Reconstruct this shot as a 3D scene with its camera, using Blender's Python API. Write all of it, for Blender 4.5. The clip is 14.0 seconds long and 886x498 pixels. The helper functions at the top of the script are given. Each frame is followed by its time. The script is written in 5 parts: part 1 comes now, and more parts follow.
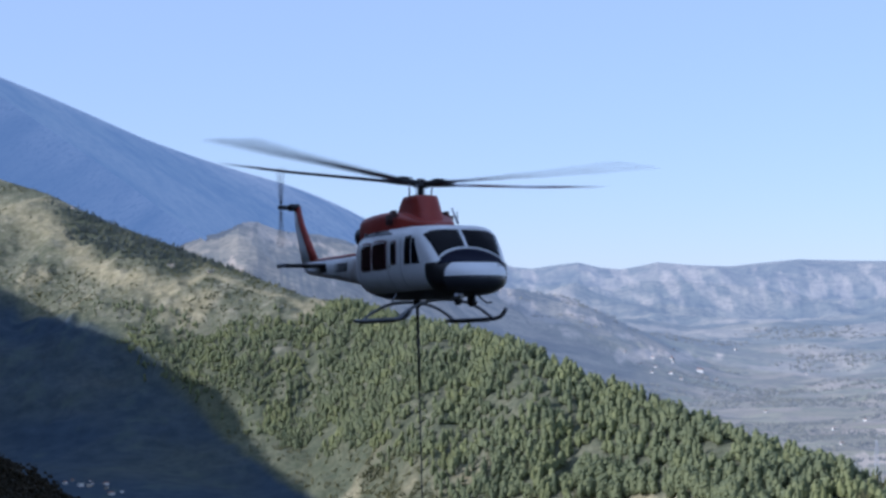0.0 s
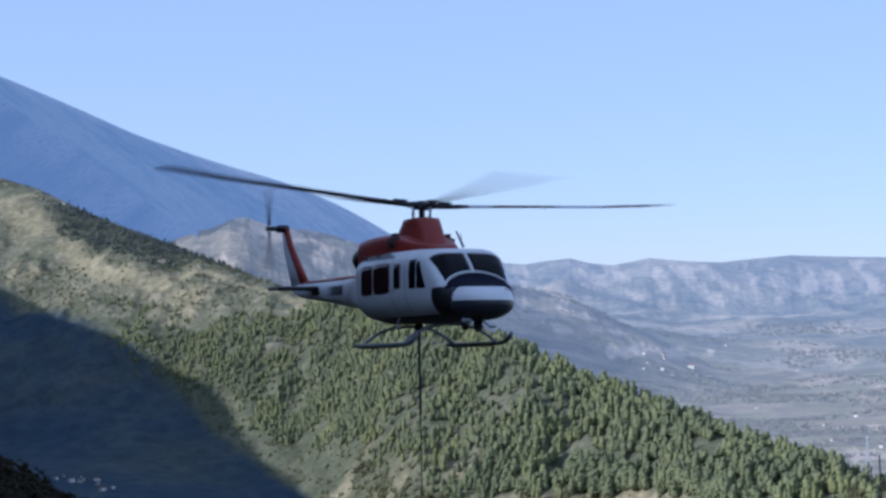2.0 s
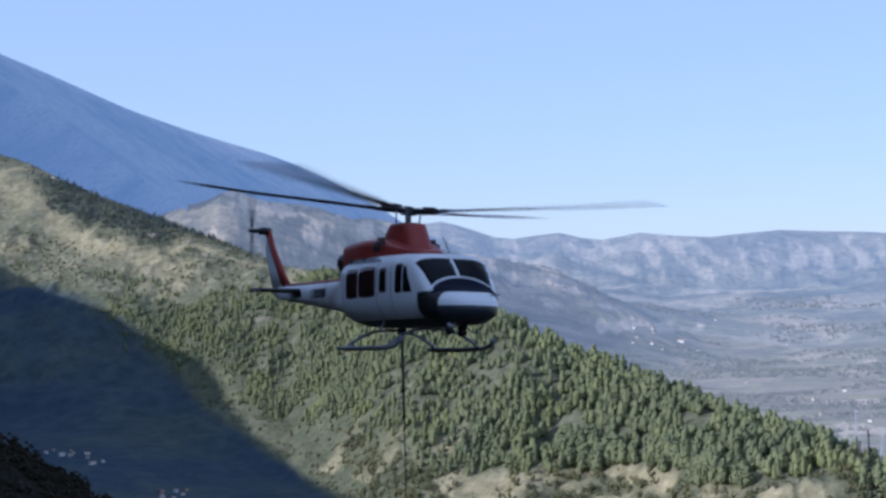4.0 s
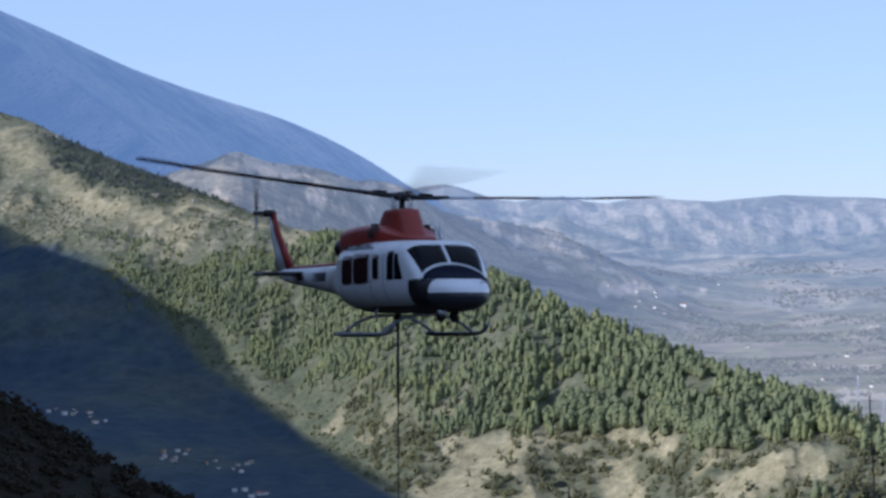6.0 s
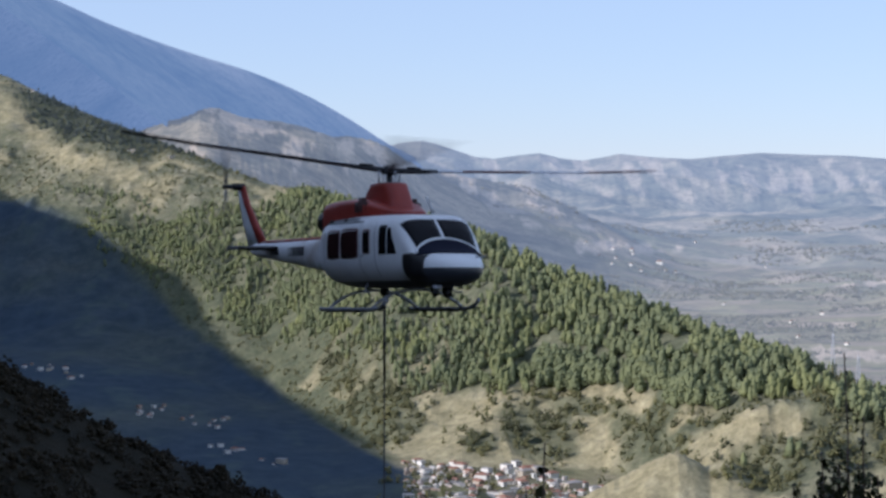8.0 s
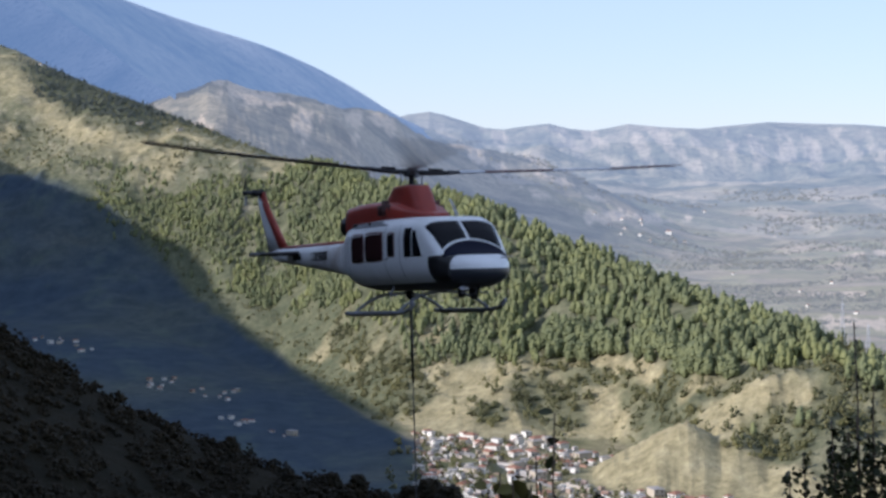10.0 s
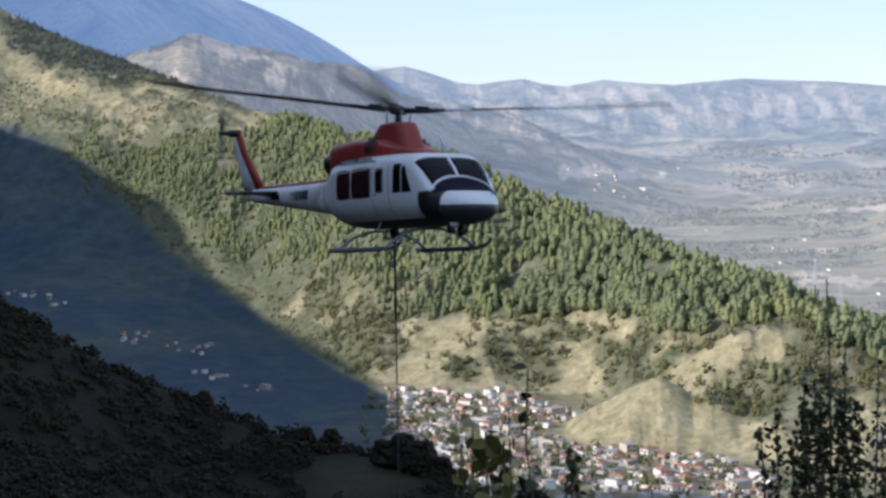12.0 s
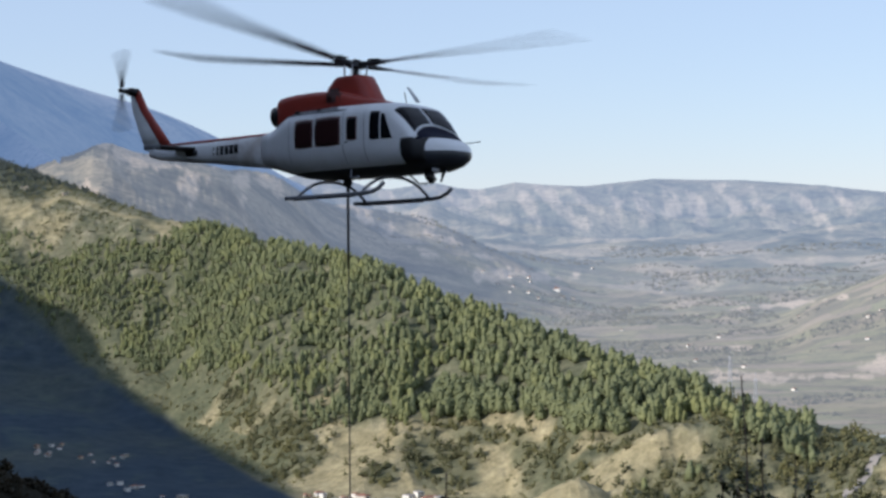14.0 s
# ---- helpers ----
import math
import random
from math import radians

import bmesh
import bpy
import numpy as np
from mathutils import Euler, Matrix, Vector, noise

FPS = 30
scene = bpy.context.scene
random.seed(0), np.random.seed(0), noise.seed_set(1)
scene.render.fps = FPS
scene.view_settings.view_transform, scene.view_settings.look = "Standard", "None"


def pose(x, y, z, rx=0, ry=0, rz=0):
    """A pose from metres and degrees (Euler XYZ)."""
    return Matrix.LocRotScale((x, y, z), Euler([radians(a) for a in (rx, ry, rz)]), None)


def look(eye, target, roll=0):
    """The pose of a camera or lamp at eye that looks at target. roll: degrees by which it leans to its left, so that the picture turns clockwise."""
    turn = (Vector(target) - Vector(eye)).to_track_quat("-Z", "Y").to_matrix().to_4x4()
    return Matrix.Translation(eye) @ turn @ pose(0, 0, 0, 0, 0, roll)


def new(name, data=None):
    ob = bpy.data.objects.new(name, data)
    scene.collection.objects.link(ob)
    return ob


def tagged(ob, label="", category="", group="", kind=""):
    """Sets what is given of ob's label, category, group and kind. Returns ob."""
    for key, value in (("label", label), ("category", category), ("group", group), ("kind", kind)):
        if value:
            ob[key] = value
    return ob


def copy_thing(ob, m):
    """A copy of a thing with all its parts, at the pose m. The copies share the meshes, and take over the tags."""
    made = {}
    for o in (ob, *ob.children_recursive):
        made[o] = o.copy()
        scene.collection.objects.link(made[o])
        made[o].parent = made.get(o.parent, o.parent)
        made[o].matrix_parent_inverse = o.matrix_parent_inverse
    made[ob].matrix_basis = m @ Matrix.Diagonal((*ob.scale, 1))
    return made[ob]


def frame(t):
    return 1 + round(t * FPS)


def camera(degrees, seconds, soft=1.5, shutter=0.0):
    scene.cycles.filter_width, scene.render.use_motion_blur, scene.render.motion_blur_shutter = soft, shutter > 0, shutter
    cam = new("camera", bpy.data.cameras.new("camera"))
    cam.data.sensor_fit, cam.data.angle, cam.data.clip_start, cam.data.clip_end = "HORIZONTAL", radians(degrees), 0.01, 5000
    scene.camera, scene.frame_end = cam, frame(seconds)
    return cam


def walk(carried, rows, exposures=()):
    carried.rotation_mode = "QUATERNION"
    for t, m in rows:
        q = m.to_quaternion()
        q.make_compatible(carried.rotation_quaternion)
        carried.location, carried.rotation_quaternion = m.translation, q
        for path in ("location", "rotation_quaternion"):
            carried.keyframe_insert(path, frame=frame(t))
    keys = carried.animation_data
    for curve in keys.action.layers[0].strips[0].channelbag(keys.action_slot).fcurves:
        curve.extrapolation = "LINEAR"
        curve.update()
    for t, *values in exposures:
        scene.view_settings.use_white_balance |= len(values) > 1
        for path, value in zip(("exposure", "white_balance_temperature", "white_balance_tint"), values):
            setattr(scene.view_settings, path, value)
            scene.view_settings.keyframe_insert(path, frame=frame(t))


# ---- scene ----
# A white and red utility helicopter with a sling line hovers off a mountainside above a valley.
# The eye stands on the slope at the world's origin and looks north (+y); it only turns.
EYE = (0, 0, 0)
CAM_ROWS = [
    (0, look(EYE, (-1.074, 99.974, 2.009), -0.62)),
    (0.5, look(EYE, (-1.020, 99.964, 2.488), -0.73)),
    (1, look(EYE, (-0.996, 99.967, 2.382), -0.77)),
    (1.5, look(EYE, (-0.486, 99.977, 2.084), -0.64)),
    (2, look(EYE, (-0.656, 99.982, 1.798), -0.60)),
    (2.5, look(EYE, (-0.062, 99.993, 1.162), -0.18)),
    (5, look(EYE, (-0.246, 99.999, -0.457), -0.73)),
    (5.5, look(EYE, (-0.677, 99.988, -1.385), -0.45)),
    (6, look(EYE, (-0.350, 99.991, -1.321), -0.07)),
    (6.5, look(EYE, (-0.000, 99.976, -2.193), -0.00)),
    (7, look(EYE, (0.158, 99.968, -2.536), 0.04)),
    (7.5, look(EYE, (0.952, 99.951, -2.972), 0.08)),
    (8, look(EYE, (0.800, 99.937, -3.446), 0.13)),
    (8.5, look(EYE, (0.629, 99.924, -3.843), 0.05)),
    (11, look(EYE, (0.519, 99.790, -6.458), -0.34)),
    (11.5, look(EYE, (1.279, 99.724, -7.313), -0.25)),
    (12, look(EYE, (1.625, 99.737, -7.068), 0.10)),
    (12.5, look(EYE, (2.300, 99.743, -6.785), 0.12)),
    (13, look(EYE, (3.099, 99.788, -5.727), -0.22)),
    (13.5, look(EYE, (3.945, 99.878, -2.971), -0.61)),
    (14, look(EYE, (5.842, 99.810, -1.977), -0.94)),
]
EXPOSURES = [(0, 0.05, 5130, 20), (2.5, 0.02, 5080, 20), (5, 0.05, 5160, 20), (7.5, 0.06, 5430, 19), (8.5, 0.1, 5700, 19), (11, 0.36, 5780, 18), (12.5, 0.39, 5860, 17), (13.5, 0.22, 5990, 18), (14.0, 0.12, 5980, 16)]
cam = camera(24.56, 14.0, soft=2.9, shutter=0.25)
walk(cam, CAM_ROWS, EXPOSURES)

# ---- world and sun ----
SUN_AZ, SUN_EL = radians(-108), radians(23)      # compass angle from north, height
SUN_DIR = Vector((math.sin(SUN_AZ) * math.cos(SUN_EL), math.cos(SUN_AZ) * math.cos(SUN_EL), math.sin(SUN_EL)))


def make_light():
    world = bpy.data.worlds.new("sky")
    scene.world = world
    world.use_nodes = True
    nt = world.node_tree
    sky = nt.nodes.new("ShaderNodeTexSky")
    sky.sky_type, sky.sun_disc = "NISHITA", False
    sky.sun_elevation, sky.sun_rotation = SUN_EL, SUN_AZ
    sky.altitude, sky.air_density, sky.dust_density, sky.ozone_density = 1500, 1.0, 0.1, 3.0
    bg = nt.nodes["Background"]
    bg.inputs["Strength"].default_value = 0.132
    hazy = nt.nodes.new("ShaderNodeMix")      # thin white haze over the whole sky
    hazy.data_type = "RGBA"
    hazy.inputs[0].default_value = 0.58
    hazy.inputs[7].default_value = (4.2, 4.84, 5.5, 1)
    nt.links.new(sky.outputs[0], hazy.inputs[6])
    nt.links.new(hazy.outputs[2], bg.inputs["Color"])
    sun = new("sun", bpy.data.lights.new("sun", "SUN"))
    sun.data.energy, sun.data.angle, sun.data.color = 4.4, radians(0.55), (1.0, 0.915, 0.79)
    sun.matrix_world = look(tuple(SUN_DIR * 1000), (0, 0, 0))


make_light()


# ---- small tools ----
def part(name, bm, mat, parent=None, label="", smooth=True):
    me = bpy.data.meshes.new(name)
    bm.normal_update()
    bm.to_mesh(me)
    bm.free()
    if smooth:
        me.polygons.foreach_set("use_smooth", [True] * len(me.polygons))
    for m in (mat if isinstance(mat, (list, tuple)) else (mat,)):
        me.materials.append(m)
    ob = new(name, me)
    ob.parent = parent
    if label:
        tagged(ob, label)
    return ob


def raw_mesh(name, verts, faces, mat, smooth=True):
    """A mesh from arrays of corners and of quads or triangles."""
    verts, faces = np.asarray(verts, dtype=np.float32), np.asarray(faces, dtype=np.int32)
    me = bpy.data.meshes.new(name)
    me.vertices.add(len(verts))
    me.vertices.foreach_set("co", verts.ravel())
    k = faces.shape[1]
    me.loops.add(faces.size)
    me.loops.foreach_set("vertex_index", faces.ravel())
    me.polygons.add(len(faces))
    me.polygons.foreach_set("loop_start", np.arange(0, faces.size, k, dtype=np.int32))
    me.polygons.foreach_set("use_smooth", np.full(len(faces), smooth))
    me.update(calc_edges=True)
    me.validate()
    for m in (mat if isinstance(mat, (list, tuple)) else (mat,)):
        me.materials.append(m)
    return me


def lattice(px, py, seed):
    h = (px * 374761393 + py * 668265263 + seed * 2246822519) & 0xFFFFFFFF
    h = ((h ^ (h >> 13)) * 1274126177) & 0xFFFFFFFF
    return ((h ^ (h >> 16)) & 0xFFFF) / 65535.0


def value_noise(x, y, seed=0):
    xi, yi = np.floor(x).astype(np.int64), np.floor(y).astype(np.int64)
    u, v = x - xi, y - yi
    u, v = u * u * (3 - 2 * u), v * v * (3 - 2 * v)
    a, b = lattice(xi, yi, seed), lattice(xi + 1, yi, seed)
    c, d = lattice(xi, yi + 1, seed), lattice(xi + 1, yi + 1, seed)
    return (a * (1 - u) + b * u) * (1 - v) + (c * (1 - u) + d * u) * v - 0.5


def fbm(x, y, size, octaves=5, seed=0, gain=0.5, ridged=False):
    total, amp = np.zeros_like(x), 1.0
    for k in range(octaves):
        n = value_noise(x / size * 2 ** k, y / size * 2 ** k, seed + k * 17)
        total += amp * ((0.5 - np.abs(n) * 2) if ridged else n)
        amp *= gain
    return total


def smoothstep(a, b, x):
    t = np.clip((x - a) / (b - a), 0, 1)
    return t * t * (3 - 2 * t)


# ---- materials ----
class Nodes:
    """A short hand for node materials."""

    def __init__(self, name):
        self.mat = bpy.data.materials.new(name)
        self.mat.use_nodes = True
        self.nt = self.mat.node_tree
        self.bsdf = self.nt.nodes["Principled BSDF"]

    def add(self, kind, **kw):
        n = self.nt.nodes.new(kind)
        for k, v in kw.items():
            n.inputs[k.replace("_", " ")].default_value = v
        return n

    def link(self, a, b):
        self.nt.links.new(a, b)

    def coords(self, space="Object"):
        return self.add("ShaderNodeTexCoord").outputs[space]

    def noise(self, scale, detail=5.0, rough=0.55, vec=None):
        n = self.add("ShaderNodeTexNoise", Scale=scale, Detail=detail, Roughness=rough)
        self.link(vec if vec else self.coords(), n.inputs["Vector"])
        return n.outputs["Fac"]

    def ramp(self, fac, *stops):
        r = self.add("ShaderNodeValToRGB")
        els = r.color_ramp.elements
        while len(els) < len(stops):
            els.new(0.5)
        for e, (p, c) in zip(els, stops):
            e.position, e.color = p, (*c, 1) if len(c) == 3 else c
        self.link(fac, r.inputs[0])
        return r.outputs[0]

    def mix(self, fac, a, b, blend="MIX"):
        m = self.nt.nodes.new("ShaderNodeMix")
        m.data_type, m.blend_type = "RGBA", blend
        for k, v in ((0, fac), (6, a), (7, b)):
            if isinstance(v, (int, float)):
                m.inputs[k].default_value = v
            elif isinstance(v, tuple):
                m.inputs[k].default_value = (*v, 1)
            else:
                self.link(v, m.inputs[k])
        return m.outputs[2]

    def bump(self, height, strength=0.3, distance=0.02):
        b = self.add("ShaderNodeBump", Strength=strength, Distance=distance)
        self.link(height, b.inputs["Height"])
        self.link(b.outputs[0], self.bsdf.inputs["Normal"])

    def done(self, colour, rough=0.6, metal=0.0, spec=0.5):
        if isinstance(colour, tuple):
            self.bsdf.inputs["Base Color"].default_value = (*colour, 1)
        else:
            self.link(colour, self.bsdf.inputs["Base Color"])
        if isinstance(rough, (int, float)):
            self.bsdf.inputs["Roughness"].default_value = rough
        else:
            self.link(rough, self.bsdf.inputs["Roughness"])
        self.bsdf.inputs["Metallic"].default_value = metal
        self.bsdf.inputs["Specular IOR Level"].default_value = spec
        return self.mat


def worn_paint(name, base, dark, rough=0.35, metal=0.0, scale=1.2, streak=0.5):
    n = Nodes(name)
    big = n.noise(scale, 6, 0.6)
    fine = n.noise(scale * 22, 3, 0.5)
    c = n.mix(n.ramp(big, (0.42, (0, 0, 0)), (0.75, (streak, streak, streak))), base, dark)
    c = n.mix(n.ramp(fine, (0.5, (0, 0, 0)), (0.8, (0.25, 0.25, 0.25))), c, dark)
    r = n.ramp(big, (0.3, (rough,) * 3), (0.8, (min(1, rough + 0.25),) * 3))
    n.bump(fine, 0.05, 0.004)
    return n.done(c, r, metal)


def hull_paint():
    """White above, dark grey below a line that rises under the nose."""
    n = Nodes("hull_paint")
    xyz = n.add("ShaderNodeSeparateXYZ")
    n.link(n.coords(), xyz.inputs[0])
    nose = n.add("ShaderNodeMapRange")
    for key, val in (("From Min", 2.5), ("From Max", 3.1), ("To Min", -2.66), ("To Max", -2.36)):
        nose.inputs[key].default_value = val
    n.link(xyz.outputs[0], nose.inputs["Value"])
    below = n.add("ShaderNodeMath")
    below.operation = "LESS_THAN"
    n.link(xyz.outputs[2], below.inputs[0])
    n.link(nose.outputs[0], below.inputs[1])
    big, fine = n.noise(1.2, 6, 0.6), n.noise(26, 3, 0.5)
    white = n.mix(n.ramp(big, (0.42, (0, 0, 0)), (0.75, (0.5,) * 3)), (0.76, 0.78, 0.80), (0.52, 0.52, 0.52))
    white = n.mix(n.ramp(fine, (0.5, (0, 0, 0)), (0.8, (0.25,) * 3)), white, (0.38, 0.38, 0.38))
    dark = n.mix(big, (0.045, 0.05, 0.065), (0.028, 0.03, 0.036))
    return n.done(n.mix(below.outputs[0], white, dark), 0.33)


def boom_paint():
    """White paint, browned by the exhaust along the root of the boom."""
    n = Nodes("boom_paint")
    xyz = n.add("ShaderNodeSeparateXYZ")
    n.link(n.coords(), xyz.inputs[0])
    near = n.add("ShaderNodeMapRange")
    for key, val in (("From Min", -6.2), ("From Max", -3.9), ("To Min", 0.0), ("To Max", 0.7)):
        near.inputs[key].default_value = val
    n.link(xyz.outputs[0], near.inputs["Value"])
    big, fine = n.noise(1.6, 6, 0.6), n.noise(24, 3, 0.5)
    c = n.mix(n.ramp(fine, (0.5, (0, 0, 0)), (0.8, (0.3,) * 3)), (0.74, 0.76, 0.78), (0.45, 0.45, 0.44))
    soot = n.mix(1.0, n.ramp(big, (0.35, (0.25,) * 3), (0.6, (1.0,) * 3)), near.outputs[0], "MULTIPLY")
    return n.done(n.mix(soot, c, (0.30, 0.25, 0.21)), 0.4)


def ground_material():
    """Land cover by mask: red sand, green grass and woods' floor, blue fields."""
    n = Nodes("hillside_ground")
    a = n.add("ShaderNodeVertexColor")
    a.layer_name = "cover"
    s = n.add("ShaderNodeSeparateColor")
    n.link(a.outputs["Color"], s.inputs[0])
    v = n.coords()
    big, mid, fine = n.noise(0.012, 6, 0.6, v), n.noise(0.06, 6, 0.65, v), n.noise(0.35, 4, 0.7, v)
    dry = n.ramp(mid, (0.3, (0.112, 0.122, 0.078)), (0.5, (0.172, 0.175, 0.116)), (0.7, (0.30, 0.28, 0.20)))
    dry = n.mix(n.ramp(fine, (0.36, (0.7, 0.7, 0.7)), (0.5, (0, 0, 0))), dry, (0.12, 0.12, 0.06))
    green = n.ramp(mid, (0.3, (0.085, 0.1, 0.062)), (0.65, (0.15, 0.155, 0.095)))
    sand = n.ramp(mid, (0.25, (0.22, 0.198, 0.115)), (0.5, (0.36, 0.318, 0.19)), (0.75, (0.46, 0.41, 0.265)))
    sand = n.mix(n.ramp(fine, (0.3, (0.35,) * 3), (0.55, (0, 0, 0))), sand, (0.16, 0.14, 0.08))
    field = n.ramp(big, (0.35, (0.13, 0.14, 0.07)), (0.5, (0.24, 0.22, 0.13)), (0.65, (0.36, 0.31, 0.21)))
    c = n.mix(s.outputs[1], dry, green)
    c = n.mix(s.outputs[2], c, field)
    c = n.mix(s.outputs[0], c, sand)
    tuft, speck = n.noise(0.16, 6, 0.75, v), n.noise(0.9, 3, 0.6, v)
    c = n.mix(1.0, c, n.ramp(tuft, (0.36, (0.68, 0.68, 0.66)), (0.62, (1.18, 1.17, 1.12))), "MULTIPLY")
    c = n.mix(n.ramp(speck, (0.30, (0.5,) * 3), (0.40, (0, 0, 0))), c, (0.06, 0.062, 0.03))
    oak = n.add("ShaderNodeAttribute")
    oak.attribute_name = "shade_tint"
    # dark blue tone: the west slope's shade and haze are put into its colour
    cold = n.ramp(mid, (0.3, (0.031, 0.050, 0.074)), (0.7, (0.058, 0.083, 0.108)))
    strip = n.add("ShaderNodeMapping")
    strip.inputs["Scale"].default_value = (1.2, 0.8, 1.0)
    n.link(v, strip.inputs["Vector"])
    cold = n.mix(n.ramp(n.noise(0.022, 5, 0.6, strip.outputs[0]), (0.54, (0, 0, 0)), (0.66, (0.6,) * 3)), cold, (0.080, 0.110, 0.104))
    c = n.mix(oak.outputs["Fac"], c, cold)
    # near-black ground tone deepens the shade on the near slope by colour
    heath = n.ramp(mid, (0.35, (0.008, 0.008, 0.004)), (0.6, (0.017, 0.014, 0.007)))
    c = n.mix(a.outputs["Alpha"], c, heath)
    n.bump(tuft, 0.6, 2.0)
    return n.done(c, 0.95, 0, 0.1)


def distance_material(name, glow, strength, wooded=0.0, flat_y=2.4):
    """Far land: woods, scree and fields under thin blue haze, put in as emission."""
    n = Nodes(name)
    a = n.add("ShaderNodeVertexColor")
    a.layer_name = "cover"
    s = n.add("ShaderNodeSeparateColor")
    n.link(a.outputs["Color"], s.inputs[0])
    v = n.coords()
    flat = n.add("ShaderNodeMapping")
    flat.inputs["Scale"].default_value = (1.0, flat_y, 1.0)
    n.link(v, flat.inputs["Vector"])
    f = flat.outputs[0]
    big, mid, fine = n.noise(0.006, 7, 0.62, f), n.noise(0.022, 6, 0.65, f), n.noise(0.085, 5, 0.7, f)
    wood = n.ramp(mid, (0.35, (0.04, 0.05, 0.045)), (0.6, (0.13, 0.13, 0.095)))
    bare = n.ramp(fine, (0.3, (0.34, 0.27, 0.18)), (0.7, (0.62, 0.50, 0.37)))
    heath = n.ramp(fine, (0.3, (0.13, 0.118, 0.08)), (0.55, (0.24, 0.21, 0.145)), (0.75, (0.38, 0.33, 0.24)))
    cells = n.add("ShaderNodeTexVoronoi", Scale=0.017)
    n.link(f, cells.inputs["Vector"])
    sep = n.add("ShaderNodeSeparateColor")
    n.link(cells.outputs["Color"], sep.inputs[0])
    field = n.ramp(sep.outputs[0], (0.1, (0.165, 0.145, 0.085)), (0.3, (0.215, 0.205, 0.105)), (0.5, (0.28, 0.225, 0.15)), (0.7, (0.19, 0.165, 0.095)), (0.95, (0.245, 0.22, 0.12)))
    hedge = n.ramp(mid, (0.37, (0.6,) * 3), (0.45, (0, 0, 0)))
    field = n.mix(hedge, field, (0.085, 0.085, 0.055))
    c = n.mix(n.ramp(big, (0.46, (0, 0, 0)), (0.58, (0.9 * (1 - wooded),) * 3)), wood, heath)
    c = n.mix(s.outputs[2], c, field)
    c = n.mix(s.outputs[0], c, bare)
    dots = n.ramp(fine, (0.36, (0.55,) * 3), (0.46, (0, 0, 0)))
    c = n.mix(dots, c, (0.05, 0.055, 0.04))
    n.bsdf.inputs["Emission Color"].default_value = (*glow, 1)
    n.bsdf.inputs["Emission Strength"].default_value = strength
    return n.done(c, 1.0, 0, 0.0)


def foliage(name, dark, light, rough=0.7, haze_glow=0.0):
    n = Nodes(name)
    # bluish emission imitates the haze in front of far trees
    if haze_glow:
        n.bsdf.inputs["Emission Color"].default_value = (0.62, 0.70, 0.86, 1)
        n.bsdf.inputs["Emission Strength"].default_value = haze_glow
    g = n.add("ShaderNodeNewGeometry")
    col = n.ramp(g.outputs["Random Per Island"], (0.0, dark), (1.0, light))
    fine = n.noise(0.9, 4, 0.7)
    col = n.mix(n.ramp(fine, (0.4, (0.25,) * 3), (0.65, (0, 0, 0))), col, tuple(c * 0.55 for c in dark))
    stand = n.noise(0.022, 4, 0.6)
    col = n.mix(1.0, col, n.ramp(stand, (0.36, (0.78, 0.80, 0.80)), (0.5, (1.0, 1.0, 0.97)), (0.64, (1.14, 1.10, 0.90))), "MULTIPLY")
    return n.done(col, rough, 0, 0.2)


def plain(name, base, rough=0.6, metal=0.0, spec=0.5, grain=8.0, amount=0.25):
    n = Nodes(name)
    f = n.noise(grain, 5, 0.6)
    c = n.mix(n.ramp(f, (0.35, (amount,) * 3), (0.65, (0, 0, 0))), base, tuple(c * 0.6 for c in base))
    return n.done(c, rough, metal, spec)


def dark_glass(name, tint=(0.006, 0.007, 0.01)):
    n = Nodes(name)
    return n.done(tint, 0.06, 0, 0.12)


GROUND = ground_material()
# haze as emission, stronger and bluer band by band towards the hills
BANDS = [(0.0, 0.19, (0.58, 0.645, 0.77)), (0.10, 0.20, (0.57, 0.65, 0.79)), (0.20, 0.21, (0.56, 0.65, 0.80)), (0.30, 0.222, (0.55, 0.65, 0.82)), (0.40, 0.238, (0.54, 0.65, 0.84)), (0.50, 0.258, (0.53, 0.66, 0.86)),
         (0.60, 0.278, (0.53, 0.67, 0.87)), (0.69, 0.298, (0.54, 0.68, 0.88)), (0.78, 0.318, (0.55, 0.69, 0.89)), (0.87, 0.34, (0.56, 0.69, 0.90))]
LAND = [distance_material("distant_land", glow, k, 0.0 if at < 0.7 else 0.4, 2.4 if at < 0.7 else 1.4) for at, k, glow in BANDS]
# the mountain's blue haze is emission too, deeper in hue
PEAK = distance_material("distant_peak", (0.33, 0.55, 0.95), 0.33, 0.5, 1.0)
PINE = foliage("pine_needles", (0.165, 0.190, 0.100), (0.218, 0.238, 0.110))
# leaves darkened to carry the near slope's shade in their colour
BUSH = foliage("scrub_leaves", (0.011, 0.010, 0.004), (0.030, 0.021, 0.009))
SCRUB = foliage("olive_scrub", (0.10, 0.108, 0.05), (0.2, 0.19, 0.095))
# lifted blue-grey: haze over the knoll is put into the leaf colour
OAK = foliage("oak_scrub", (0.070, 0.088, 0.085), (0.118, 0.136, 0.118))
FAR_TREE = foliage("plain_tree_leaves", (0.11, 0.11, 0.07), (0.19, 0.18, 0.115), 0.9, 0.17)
DARK_LEAF = foliage("dark_leaves", (0.026, 0.032, 0.012), (0.07, 0.075, 0.027), 0.5)
LEAF = foliage("shrub_leaves", (0.09, 0.085, 0.025), (0.24, 0.20, 0.06), 0.45)
BARK = plain("bark", (0.10, 0.07, 0.05), 0.9)
WHITE = worn_paint("white_paint", (0.76, 0.78, 0.80), (0.46, 0.46, 0.46), 0.32)
